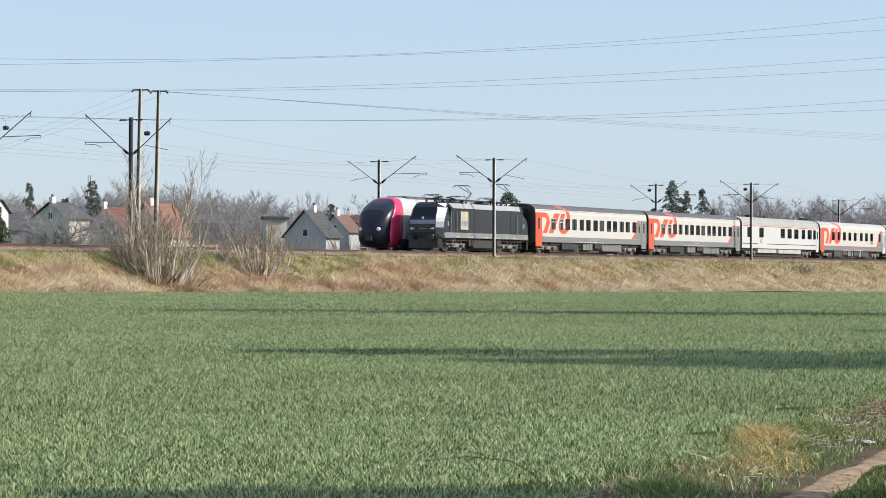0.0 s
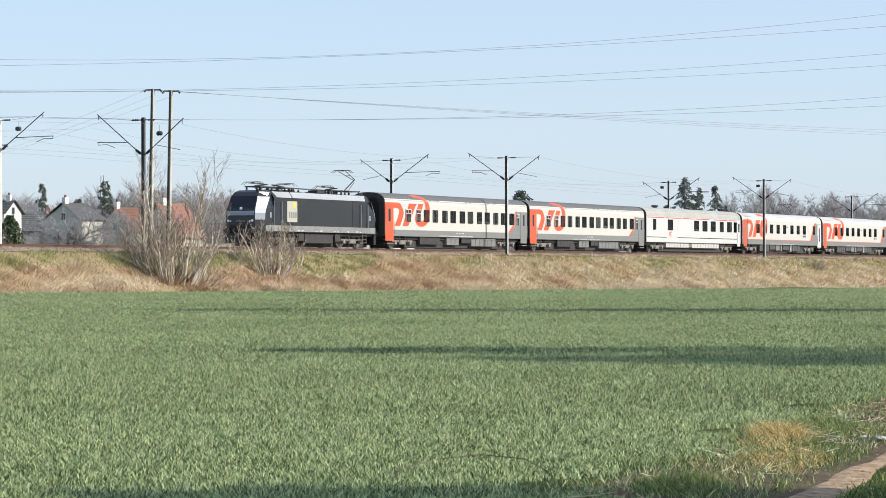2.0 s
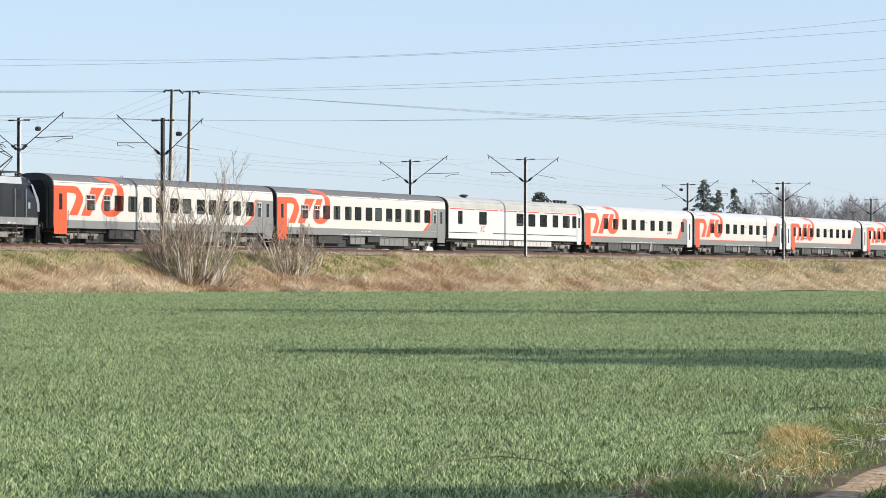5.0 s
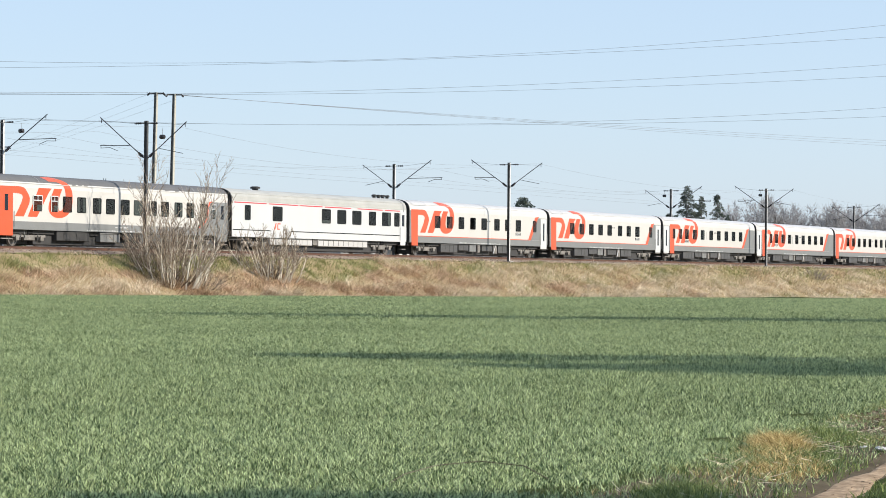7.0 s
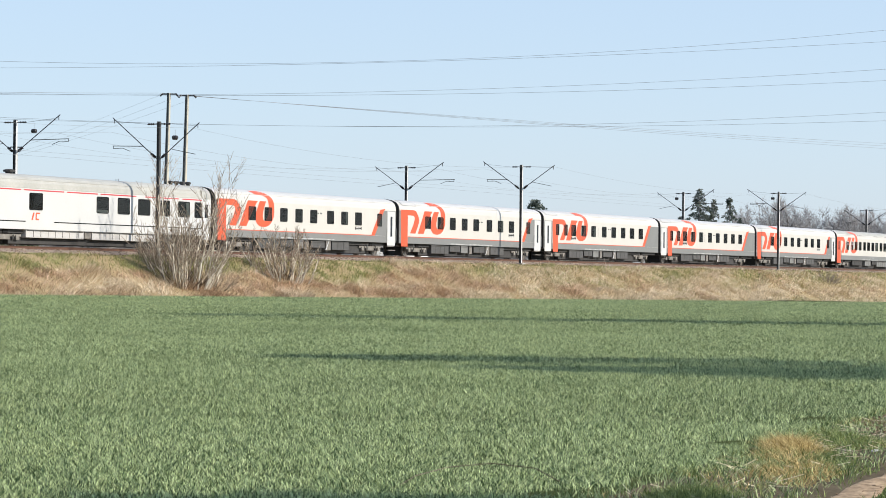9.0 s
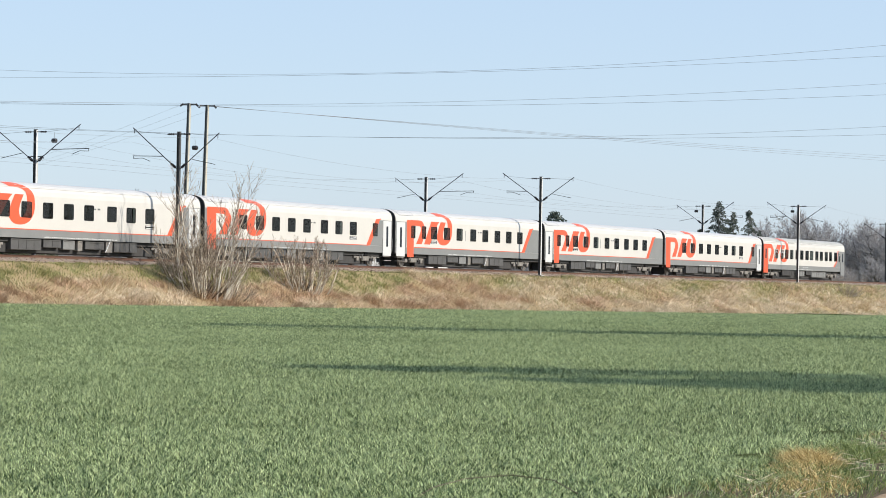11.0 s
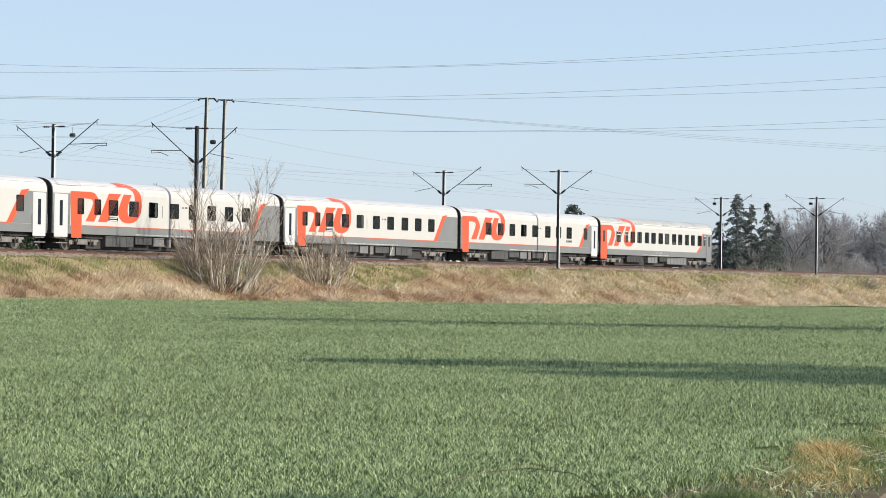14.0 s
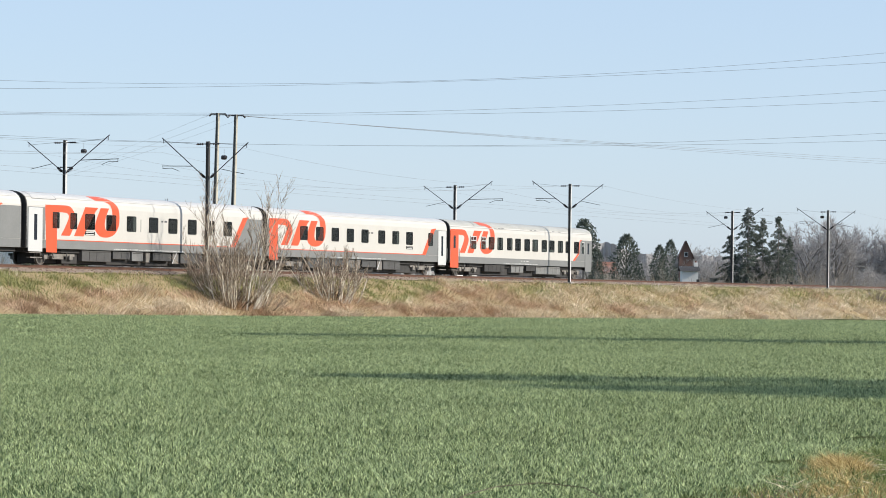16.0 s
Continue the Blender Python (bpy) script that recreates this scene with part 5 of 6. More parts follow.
def shrub_mesh(h, w, stems, seed, material, r0=0.03, side=3, name="branchwork"):
    rng = random.Random(seed)
    k = Wood(); k.rng = rng
    for _ in range(stems):
        a = rng.uniform(0, 6.28); b = rng.random() ** 0.6
        p = Vector((math.cos(a), math.sin(a), 0)) * w * 0.28 * b + Vector((0, 0, -0.1))
        d = Vector((math.cos(a) * b * w / h * 0.75, math.sin(a) * b * w / h * 0.75, 1)).normalized()
        hh = h * rng.uniform(0.35, 1.0) * (1.05 - 0.4 * b)
        n = 6
        for i in range(n):
            r = r0 * (1 - i / (n + 0.5)) * (0.6 + 0.4 * hh / h)
            d = (d + Vector((rng.uniform(-1, 1), rng.uniform(-1, 1), 0.25)) * 0.16).normalized()
            q = p + d * hh / n
            k.limb(p, q, r, r * 0.85, 4)
            for _ in range(side if i else 0):
                dd = (d + Vector((rng.uniform(-1, 1), rng.uniform(-1, 1), rng.uniform(0.1, 0.9))) * 0.8).normalized()
                ln = hh * rng.uniform(0.06, 0.2)
                e = q + dd * ln
                k.limb(q, e, r * 0.5, r * 0.25, 3)
                for _ in range(2):
                    d3 = (dd + Vector((rng.uniform(-1, 1), rng.uniform(-1, 1), rng.uniform(-0.2, 0.8))) * 0.7).normalized()
                    k.limb(q.lerp(e, rng.uniform(0.4, 1)), e + d3 * ln * 0.6, r * 0.28, r * 0.12, 3)
            p = q
    return k.mesh(name, V[material])


def stemmed_shrub(name, h, w, stems, seed, m, label, r0=0.05, fine=3):
    """Upright forking pale stems with a haze of thin dark twigs."""
    rng = random.Random(seed)
    pale, dark = Wood(), Wood()

    def jit(k):
        return Vector((rng.uniform(-k, k), rng.uniform(-k, k), rng.uniform(-k, k) * 0.4))

    def grow(p, d, ln, r, depth):
        n = (6, 4, 2)[depth]
        for i in range(n):
            d = (d + jit(0.17) + Vector((0, 0, 0.06))).normalized()
            q = p + d * ln / n
            ra, rb = max(0.010, r * (1 - 0.7 * i / n)), max(0.008, r * (1 - 0.7 * (i + 1) / n))
            (pale if ra > 0.015 else dark).limb(p, q, ra, rb, 5 if ra > 0.02 else 3)
            if depth < 2 and i >= 1 - depth:
                for _ in range(rng.choice((1, 2, 2)) if depth == 0 else fine):
                    grow(q, (d + jit(0.8) + Vector((0, 0, 0.2))).normalized(), ln * rng.uniform(0.2, 0.45) * (1.2 - i / n * 0.6), rb * rng.uniform(0.5, 0.75), depth + 1)
            p = q
    for _ in range(stems):
        a = rng.uniform(0, 6.28); b = rng.random() ** 0.55
        p = Vector((math.cos(a), math.sin(a), 0)) * w * 0.34 * b + Vector((0, 0, -0.15))
        d = Vector((math.cos(a) * b * w / h * 0.6, math.sin(a) * b * w / h * 0.6, 1)).normalized()
        grow(p, d, h * rng.uniform(0.45, 0.97) * (1.05 - 0.3 * b), r0 * rng.uniform(0.6, 1.1), 0)
    t = empty(name, m, label, "shrub")
    tagged(share("branchwork", pale.mesh("branchwork", V["palewood"]), t, Matrix.Identity(4)), kind="stuff")
    tagged(share("brushwood", dark.mesh("brushwood", V["finetwig"]), t, Matrix.Identity(4)), kind="stuff")
    return t


def shrub_thing(name, me, m, label, group=""):
    t = empty(name, m, label, "shrub", group)
    tagged(share("branchwork", me, t, Matrix.Identity(4)), kind="stuff")
    return t


def make_shrubs():
    # the clump round the pole feet: tall pale stems, and a dense low thicket
    stemmed_shrub("bare_shrub", 7.9, 5.0, 17, 3, pose(*on_line(-15.4, 6.9, 0.65)), "tall leafless shrub with pale grey stems on the bank", 0.062)
    stemmed_shrub("bare_shrub", 4.4, 4.6, 44, 5, pose(*on_line(-15.9, 6.8, 0.7)), "dense leafless thicket at the foot of the poles", 0.046, 2)
    p = on_line(-13.8, 7.2, 0.55)
    shrub_thing("bare_shrub", shrub_mesh(2.3, 4.6, 60, 6, "finetwig", 0.030, 3), pose(*p), "low brown thicket beside the taller shrub")
    stemmed_shrub("bare_shrub", 3.8, 4.7, 38, 8, pose(*on_line(-2.4, 6.0, 1.05)), "rounded leafless shrub with pale stems on the bank", 0.062, 2)
    p = on_line(-16.4, 6.7, 0.7)
    shrub_thing("bare_shrub", shrub_mesh(2.1, 4.2, 70, 61, "darktwig", 0.028, 3), pose(*p), "dark tangled undergrowth below the tall shrub")
    p = on_line(-2.4, 5.8, 1.15)
    shrub_thing("bare_shrub", shrub_mesh(1.9, 3.6, 40, 62, "darktwig", 0.024, 3), pose(*p), "dark tangled undergrowth in the rounded shrub")
    p = on_line(56.4, 4.2, 2.25)
    shrub_thing("bare_shrub", shrub_mesh(1.1, 1.0, 9, 9, "palewood", 0.03, 2), pose(*p), "small leafless sapling at the edge of the ballast")
    p = on_line(112.0, 5.6, 1.4)
    shrub_thing("bare_shrub", shrub_mesh(1.6, 5.0, 60, 12, "scrub", 0.04, 4), pose(*p), "low dark thicket on the bank")
    p = on_line(127.0, -11.0, 1.0)
    shrub_thing("bare_shrub", shrub_mesh(4.6, 4.2, 22, 14, "palewood", 0.05, 3), pose(*p), "leafless shrub with pale stems behind the track")
    p = on_line(170.0, -14.0, 0.5)
    b = shrub_thing("flowering_shrub", shrub_mesh(4.8, 4.4, 40, 15, "scrub", 0.05, 3), pose(*p), "shrub with white spring blossom behind the track")
    rng = random.Random(2); k = Wood(); k.rng = rng
    for _ in range(520):
        a, r, z = rng.uniform(0, 6.28), rng.random() ** 0.5 * 2.1, rng.uniform(2.6, 5.0)
        k.leaf(Vector((math.cos(a) * r * (5.4 - z) / 2.2, math.sin(a) * r * (5.4 - z) / 2.2, z + rng.gauss(0, 0.25))), Vector((rng.uniform(-1, 1), rng.uniform(-1, 1), rng.uniform(-0.3, 1))) * 0.10, 0.045)
    share("blossom", k.mesh("blossom", V["blossom"]), b, Matrix.Identity(4))


make_shrubs()


def make_trees():
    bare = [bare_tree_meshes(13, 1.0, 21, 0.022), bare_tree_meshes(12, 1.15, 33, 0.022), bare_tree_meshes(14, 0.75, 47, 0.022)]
    con = [conifer_meshes(13, 3.3, 5, 0.9), conifer_meshes(12, 3.4, 6, 1.0), cypress_meshes(10, 2.2, 9)]
    rng = random.Random(17)

    def put(kind, i, x, y, h, base_h, wide=1.0, z=0.0):
        k = h / base_h
        m = Matrix.Translation((x, y, z)) @ Matrix.Rotation(rng.uniform(0, 6.28), 4, "Z") @ Matrix.Diagonal((k * wide, k * wide, k, 1))
        if kind == "bare":
            tree_thing("bare_tree", bare[i], m, "leafless grey-brown broadleaf tree in winter", "bare trees behind the railway")
        else:
            tree_thing("conifer", con[i], m, "dark green conifer with drooping branches" if i < 2 else "dense dark green cypress with a ragged pointed crown", "conifers behind the railway")
    # conifers
    for i, x, y, h, wide in ((1, -42.1, 300, 11.2, 0.75), (0, -36.3, 310, 11.9, 0.95), (1, -38.8, 305, 9.6, 1.1), (1, -9.8, 340, 10.0, 1.0), (2, 22.0, 420, 11.2, 1.1), 
                             (2, 27.1, 420, 9.6, 0.8), (2, 32.9, 480, 11.7, 0.75), (2, 17.4, 424, 9.2, 0.9), (0, 34.0, 350, 13.6, 1.0), (0, 36.1, 352, 12.3, 0.9), (1, 37.9, 350, 12.4, 0.8), (1, 31.9, 352, 9.9, 1.1), (0, 40.0, 356, 10.0, 0.8)):
        put("conifer", i, x, y, h, (13, 12, 10)[i], wide)
    # single broadleaf trees that stand out
    for i, x, y, h, wide in ((2, -17.8, 480, 16.4, 0.35), (2, -16.7, 482, 16.0, 0.35), (1, -7.9, 400, 13.2, 1.1), (0, 49.2, 380, 14.0, 1.15), (0, 43.3, 372, 12.6, 1.0), (1, 35.5, 470, 11.5, 0.6), (0, 29.0, 450, 9.5, 1.0), (1, 39.7, 475, 11.0, 1.1), (1, 46.0, 385, 11.8, 1.0)):
        put("bare", i, x, y, h, (13, 12, 14)[i], wide)
    # the wood to the left, behind the houses
    for j in range(135):
        x = rng.uniform(-78, -14); y = rng.uniform(380, 450)
        put("bare", rng.randint(0, 2), x, y, rng.uniform(10.5, 13.8) if x < -49 else rng.uniform(12.0, 15.4) if x < -23 else rng.uniform(11.0, 13.4) if x < -18 else rng.uniform(9.5, 12.0), 14, rng.uniform(0.9, 1.3))
    # the wood to the right
    for j in range(64):
        x = rng.uniform(48, 86); y = rng.uniform(385, 440)
        put("bare", rng.randint(0, 2), x, y, rng.uniform(9.5, 13.3), 13, rng.uniform(1.0, 1.4))
    # a low far belt between
    for j in range(44):
        x = rng.uniform(-20, 62); y = rng.uniform(500, 580)
        put("bare", rng.randint(0, 2), x, y, rng.uniform(8.5, 11.0), 13, rng.uniform(1.2, 1.7))
    # garden scrub in front of the houses and under the woods
    sc = [shrub_mesh(3.6, 4.5, 70, 31, "scrub", 0.035, 3), shrub_mesh(2.8, 5.0, 80, 32, "scrub", 0.035, 3), shrub_mesh(4.4, 4.6, 60, 33, "scrub", 0.04, 3)]
    for j in range(140):
        if j < 80:
            x, y = rng.uniform(-41, -5), rng.uniform(216, 236)
        elif j < 120:
            x, y = rng.uniform(28, 66), rng.uniform(330, 372)
        else:
            x, y = rng.uniform(14, 40), rng.uniform(380, 400)
        k = rng.uniform(1.0, 1.5) if j < 80 else rng.uniform(0.9, 1.7)
        if j >= 80 and 0.068 < x / y < 0.083:
            k = 0.55
        if j < 80 and any(a < x / y < b for a, b in ((-0.130, -0.119), (-0.113, -0.104), (-0.096, -0.083), (-0.037, -0.025))):
            k = rng.uniform(0.72, 0.9)
        shrub_thing("bare_shrub", sc[j % 3], Matrix.Translation((x, y, 0)) @ Matrix.Rotation(rng.uniform(0, 6.28), 4, "Z") @ Matrix.Scale(k, 4), "leafless brown garden shrub", "scrub behind the railway")
    for j in range(34):
        x, y = (rng.uniform(-45, -13), rng.uniform(282, 330)) if j < 22 else (rng.uniform(26, 66), rng.uniform(345, 375))
        put("bare", rng.randint(0, 2), x, y, rng.uniform(7.0, 9.5) if j < 22 else 2.6 if 0.066 < x / y < 0.084 else rng.uniform(5.0, 7.6), 13, rng.uniform(1.1, 1.7))
    for i, x, y, h, wide in ((0, -31.3, 236, 7.0, 1.25), (1, -29.9, 240, 7.3, 1.1), (1, -33.6, 238, 6.4, 1.2), (0, -26.7, 244, 7.2, 0.8), (2, -24.2, 246, 7.4, 0.8)):
        put("bare", i, x, y, h, (13, 12, 14)[i], wide)
    for x, y, k in ((-13.6, 272, 1.35), (-14.6, 274, 1.3), (-12.6, 276, 1.3), (-15.4, 276, 1.35)):
        shrub_thing("bare_shrub", sc[1], Matrix.Translation((x, y, 0)) @ Matrix.Scale(k * 1.25, 4), "leafless brown garden shrub", "scrub behind the railway")
    # a ragged hedge close behind the far track
    for j in range(74):
        s = rng.uniform(-60, 175)
        p = on_line(s, rng.uniform(-17.5, -13.5), 0)
        if abs(p.y - 197) < 4 and abs(p.x + 19.4) < 3:
            continue
        shrub_thing("bare_shrub", sc[j % 3], Matrix.Translation(p) @ Matrix.Rotation(rng.uniform(0, 6.28), 4, "Z") @ Matrix.Scale(rng.uniform(0.62, 0.86) if s < 95 else rng.uniform(0.85, 1.25), 4), "ragged leafless hedge shrub close to the track", "hedge behind the far track")
    # far tree line
    vs, fs = [], []
    for i in range(1470):
        x = -420 + i * 0.6
        top = 11.2 + 1.2 * noise.noise((x * 0.02, 3, 0)) + 1.1 * noise.noise((x * 0.15, 5, 0)) + 0.6 * noise.noise((x * 0.7, 1, 0)) + 0.9 * abs(noise.noise((x * 2.3, 4, 0))) + (3.0 if x < 24 else 3.0 * max(0, 1 - (x - 24) / 14))
        dy = 5 * noise.noise((x * 0.3, 9, 0)) + 3 * noise.noise((x * 1.7, 6, 0))
        vs += [(x, 640 + dy, -1), (x, 643 + dy + noise.noise((x * 1.1, 8, 0)) * 3, top * 0.6), (x, 647 + dy, top * 1.05), (x, 655, top * 0.9)]
    for i in range(1469):
        k = 4 * i
        fs += [(k + j, k + 4 + j, k + 5 + j, k + 1 + j) for j in range(3)]
    # the far wood takes the twig tone with haze mixed into it
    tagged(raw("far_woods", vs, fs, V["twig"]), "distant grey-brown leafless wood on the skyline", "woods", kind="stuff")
    def evergreen(x, y, h, r, n, label, group, low=0.22, size=0.45, leafm="ivy"):
        rg = random.Random(int(x * 10)); wood, leaf = Wood(), Wood(); leaf.rng = rg
        wood.limb(Vector((0, 0, -0.2)), Vector((0, 0, h * 0.9)), 0.25, 0.06, 6)
        for _ in range(n):
            a, z = rg.uniform(0, 6.28), rg.uniform(h * low, h)
            lump = 1 + 0.35 * noise.noise((math.cos(a) * 2, math.sin(a) * 2, z * 0.7))
            rr = r * lump * math.sin(math.pi * min(0.97, (z / h - low + 0.06) / (1.06 - low))) ** 0.6 * rg.random() ** 0.4
            leaf.leaf(Vector((math.cos(a) * rr, math.sin(a) * rr, z)), Vector((rg.uniform(-1, 1), rg.uniform(-1, 1), rg.uniform(-1, 1))) * size, size * 0.44)
        tree_thing("evergreen_tree", (wood.mesh("trunk", V["bark"]), leaf.mesh("crown", V[leafm])), pose(x, y, 0), label, group)
    evergreen(15.3, 420, 13.5, 2.5, 1500, "dark round-headed evergreen behind the railway", "", 0.45, 0.42, "needle")
    for x, y, h, r in ((-36.2, 222, 5.9, 1.5), (-34.4, 226, 6.0, 1.2), (-37.6, 224, 5.4, 1.3), (-30.9, 240, 5.2, 1.0)):
        evergreen(x, y, h, r, 4500, "dull green evergreen garden bush", "evergreen garden bushes", 0.1, 0.2)
    # trees beside the path, out of the picture, whose shade lies on the field
    for x, y, h, r in ((19.5, 43.2, 13.0, 2.8), (19.6, 38.8, 11, 2.8), (28.0, 37.2, 14, 3.2), (20.6, 83.2, 18.2, 2.3), (33, 81.8, 17, 2.4), (26, 62, 9, 2.0), (11.2, 14.4, 7.6, 1.2)):
        evergreen(x, y, h, r, 1800, "dense ivy-covered tree beside the field path", "trees beside the path")
    # a thin far mast over the houses
    b = new("radio_mast"); b.matrix_basis = pose(-39.0, 330, 0); tagged(b, "thin grey lattice mast beyond the houses", "mast")
    for i in range(4):
        xx, yy = ((-0.35, -0.35), (0.35, -0.35), (0.35, 0.35), (-0.35, 0.35))[i]
        part("leg", rod(bmesh.new(), (xx, yy, -0.2), (xx * 0.4, yy * 0.4, 13.0), 0.04, 0.03, 4), M["steel"], b)
    for k in range(9):
        f = 1 - 0.6 * (k / 9)
        part("brace", rod(bmesh.new(), (-0.35 * f, -0.35 * f, 1.4 * k), (0.35 * f, -0.35 * f, 1.4 * (k + 1)), 0.03, 0.03, 4), M["steel"], b)


make_trees()

# ---------------------------------------------------------------- houses
H = {
    "render": mat("pale cream render", (0.60, 0.55, 0.45), 0.9, var=0.12, scale=0.5, fine=12, bump=0.15),
    "whiter": mat("white render", (0.74, 0.72, 0.68), 0.9, var=0.1, scale=0.5, fine=12, bump=0.15),
    # darker copy of the white render, with the gables' shade in its colour
    "shade": mat("white render greyed for shade", (0.47, 0.47, 0.46), 0.9, var=0.1, scale=0.5, fine=12, bump=0.15),
    "greyr": mat("grey cement render", (0.27, 0.28, 0.28), 0.9, var=0.12, scale=0.5, fine=12, bump=0.15),
    "tile": mat("terracotta roof tile", (0.215, 0.108, 0.078), 0.85, var=0.25, scale=0.8, fine=14, bump=0.4, rand=0.5),
    "brown": mat("brown roof tile", (0.16, 0.095, 0.075), 0.85, var=0.25, scale=0.8, fine=14, bump=0.4, rand=0.5),
    "slate": mat("dark slate", (0.085, 0.082, 0.080), 0.7, var=0.25, scale=0.8, fine=14, bump=0.3, rand=0.5),
    "brick": mat("red brick", (0.24, 0.13, 0.10), 0.9, var=0.25, scale=1, fine=18, bump=0.3),
    "glass": mat("house window glass", (0.03, 0.035, 0.04), 0.1, var=0.2, scale=1, fine=6, bump=0),
    "frame": mat("white window frame", (0.7, 0.7, 0.68), 0.5, var=0.05, scale=1, fine=10, bump=0),
}


def house(x, y, turn, w, d, wall, rise, wallm, roofm, label, chimneys=(0.3,), z=0.0, wins=2):
    """The ridge runs along local x; local -y is the long front."""
    t = empty("house", pose(x, y, z, 0, 0, turn), label, "house", "houses beyond the railway")
    bm = bmesh.new()
    prism(bm, [(-d / 2, -0.3), (d / 2, -0.3), (d / 2, wall), (0, wall + rise - 0.05), (-d / 2, wall)], -w / 2, w / 2)
    part("wall", bm, H[wallm], t)
    nrow = 9
    for sg in (-1, 1):
        n = math.hypot(d / 2 + 0.35, rise * (1 + 0.7 / d))
        bm = bmesh.new()
        last = None
        for i in range(nrow):
            row = []
            for f, lift in ((i / nrow, 0.07), ((i + 1) / nrow, 0.04)):
                yy, zz = sg * (d / 2 + 0.35) * (1 - f), wall - 0.7 * rise / d + (rise + 0.7 * rise / d) * f + lift
                row.append([bm.verts.new((-w / 2 - 0.3, yy, zz)), bm.verts.new((w / 2 + 0.3, yy, zz))])
            if last:
                bm.faces.new((last[0], last[1], row[0][1], row[0][0]))
            bm.faces.new((row[0][0], row[0][1], row[1][1], row[1][0]))
            last = row[1]
        bmesh.ops.recalc_face_normals(bm, faces=bm.faces)
        part("roof", bm, H[roofm], t)
    for c in chimneys:
        ch = part("chimney", boxed(c * w - 0.24, c * w + 0.24, -0.24, 0.24, wall + rise - 0.7, wall + rise + 0.55, 0.03), H["brick" if wallm == "greyr" else "whiter"], t)
        bm = bmesh.new(); rod(bm, (c * w, 0, wall + rise + 0.55), (c * w, 0, wall + rise + 0.8), 0.13, 0.1, 8)
        part("chimney_pot", bm, H["tile"], ch)
    for sg in (-1, 1):
        for i in range(wins):
            xx = (i + 0.5) / wins * w - w / 2
            o = part("window", boxed(xx - 0.5, xx + 0.5, sg * d / 2 - 0.03, sg * d / 2 + 0.03, wall * 0.42, wall * 0.42 + 1.2), H["frame"], t)
            part("pane", boxed(xx - 0.42, xx + 0.42, sg * d / 2 - 0.045, sg * d / 2 + 0.045, wall * 0.42 + 0.08, wall * 0.42 + 1.12), H["glass"], o)
        o = part("window", boxed(sg * w / 2 - 0.03, sg * w / 2 + 0.03, -0.34, 0.34, wall * 0.97, wall * 0.97 + 0.8), H["frame"], t)
        part("pane", boxed(sg * w / 2 - 0.045, sg * w / 2 + 0.045, -0.27, 0.27, wall * 0.97 + 0.07, wall * 0.97 + 0.73), H["glass"], o)
    return t


def make_houses():
    house(-33.8, 262.9, 50, 2.7, 5.2, 6.45, 1.5, "render", "slate", "cream house with a dark slate roof among scrub", (-0.42,))
    house(-45.5, 268.9, -22, 5.0, 3.9, 6.7, 1.2, "whiter", "brown", "white gabled house with a brown roof", ())
    house(-42.2, 270.5, -20, 3.0, 3.5, 7.2, 1.2, "whiter", "slate", "white gabled house with a dark roof", (0.35,))
    house(-39.0, 276, 15, 4.2, 4.6, 5.6, 1.7, "greyr", "slate", "low grey house with a dark slate roof", (0.2,))
    house(-29.0, 264.9, 48, 2.7, 4.2, 5.45, 2.1, "render", "tile", "small pale house with an orange tiled roof", (-0.42,))
    house(-24.8, 267.2, 48, 3.4, 5.6, 4.9, 3.1, "render", "tile", "pale house with a terracotta tiled roof", (-0.3,))
    house(-21.6, 276, 20, 3.6, 4.6, 4.6, 1.6, "render", "slate", "low pale house behind garden scrub", ())
    house(-14.9, 300, 8, 2.3, 4.0, 7.1, 0.3, "render", "slate", "pale flat-roofed house beyond a hedge", ())
    house(-9.8, 273.0, 58, 2.5, 5.0, 5.0, 2.5, "shade", "slate", "white house greyed for its shaded gable, steep slate roof", (0.1,))
    house(-7.4, 290.6, 52, 1.9, 3.9, 5.75, 1.7, "shade", "brown", "white house greyed for its shaded gable, brown tiled roof", (-0.3,))
    house(-5.9, 306, 0, 2.9, 4.5, 6.9, 0.8, "brick", "tile", "brick house with a terracotta roof", (-0.35, 0.4))
    house(-4.0, 314, -40, 4.6, 4.2, 4.9, 3.0, "whiter", "brown", "white-gabled house with a brown roof", ())
    house(28.2, 374, 0, 2.2, 4.0, 5.3, 0.6, "whiter", "slate", "white house among trees", (0.42,))
    house(34.8, 470, 90, 3.0, 2.3, 9.0, 2.5, "brown", "brown", "tall narrow house with a brown tile-hung gable", ())
    house(22.4, 500, 10, 3.0, 3.4, 6.2, 1.9, "render", "tile", "distant house with a red tiled roof", ())


make_houses()

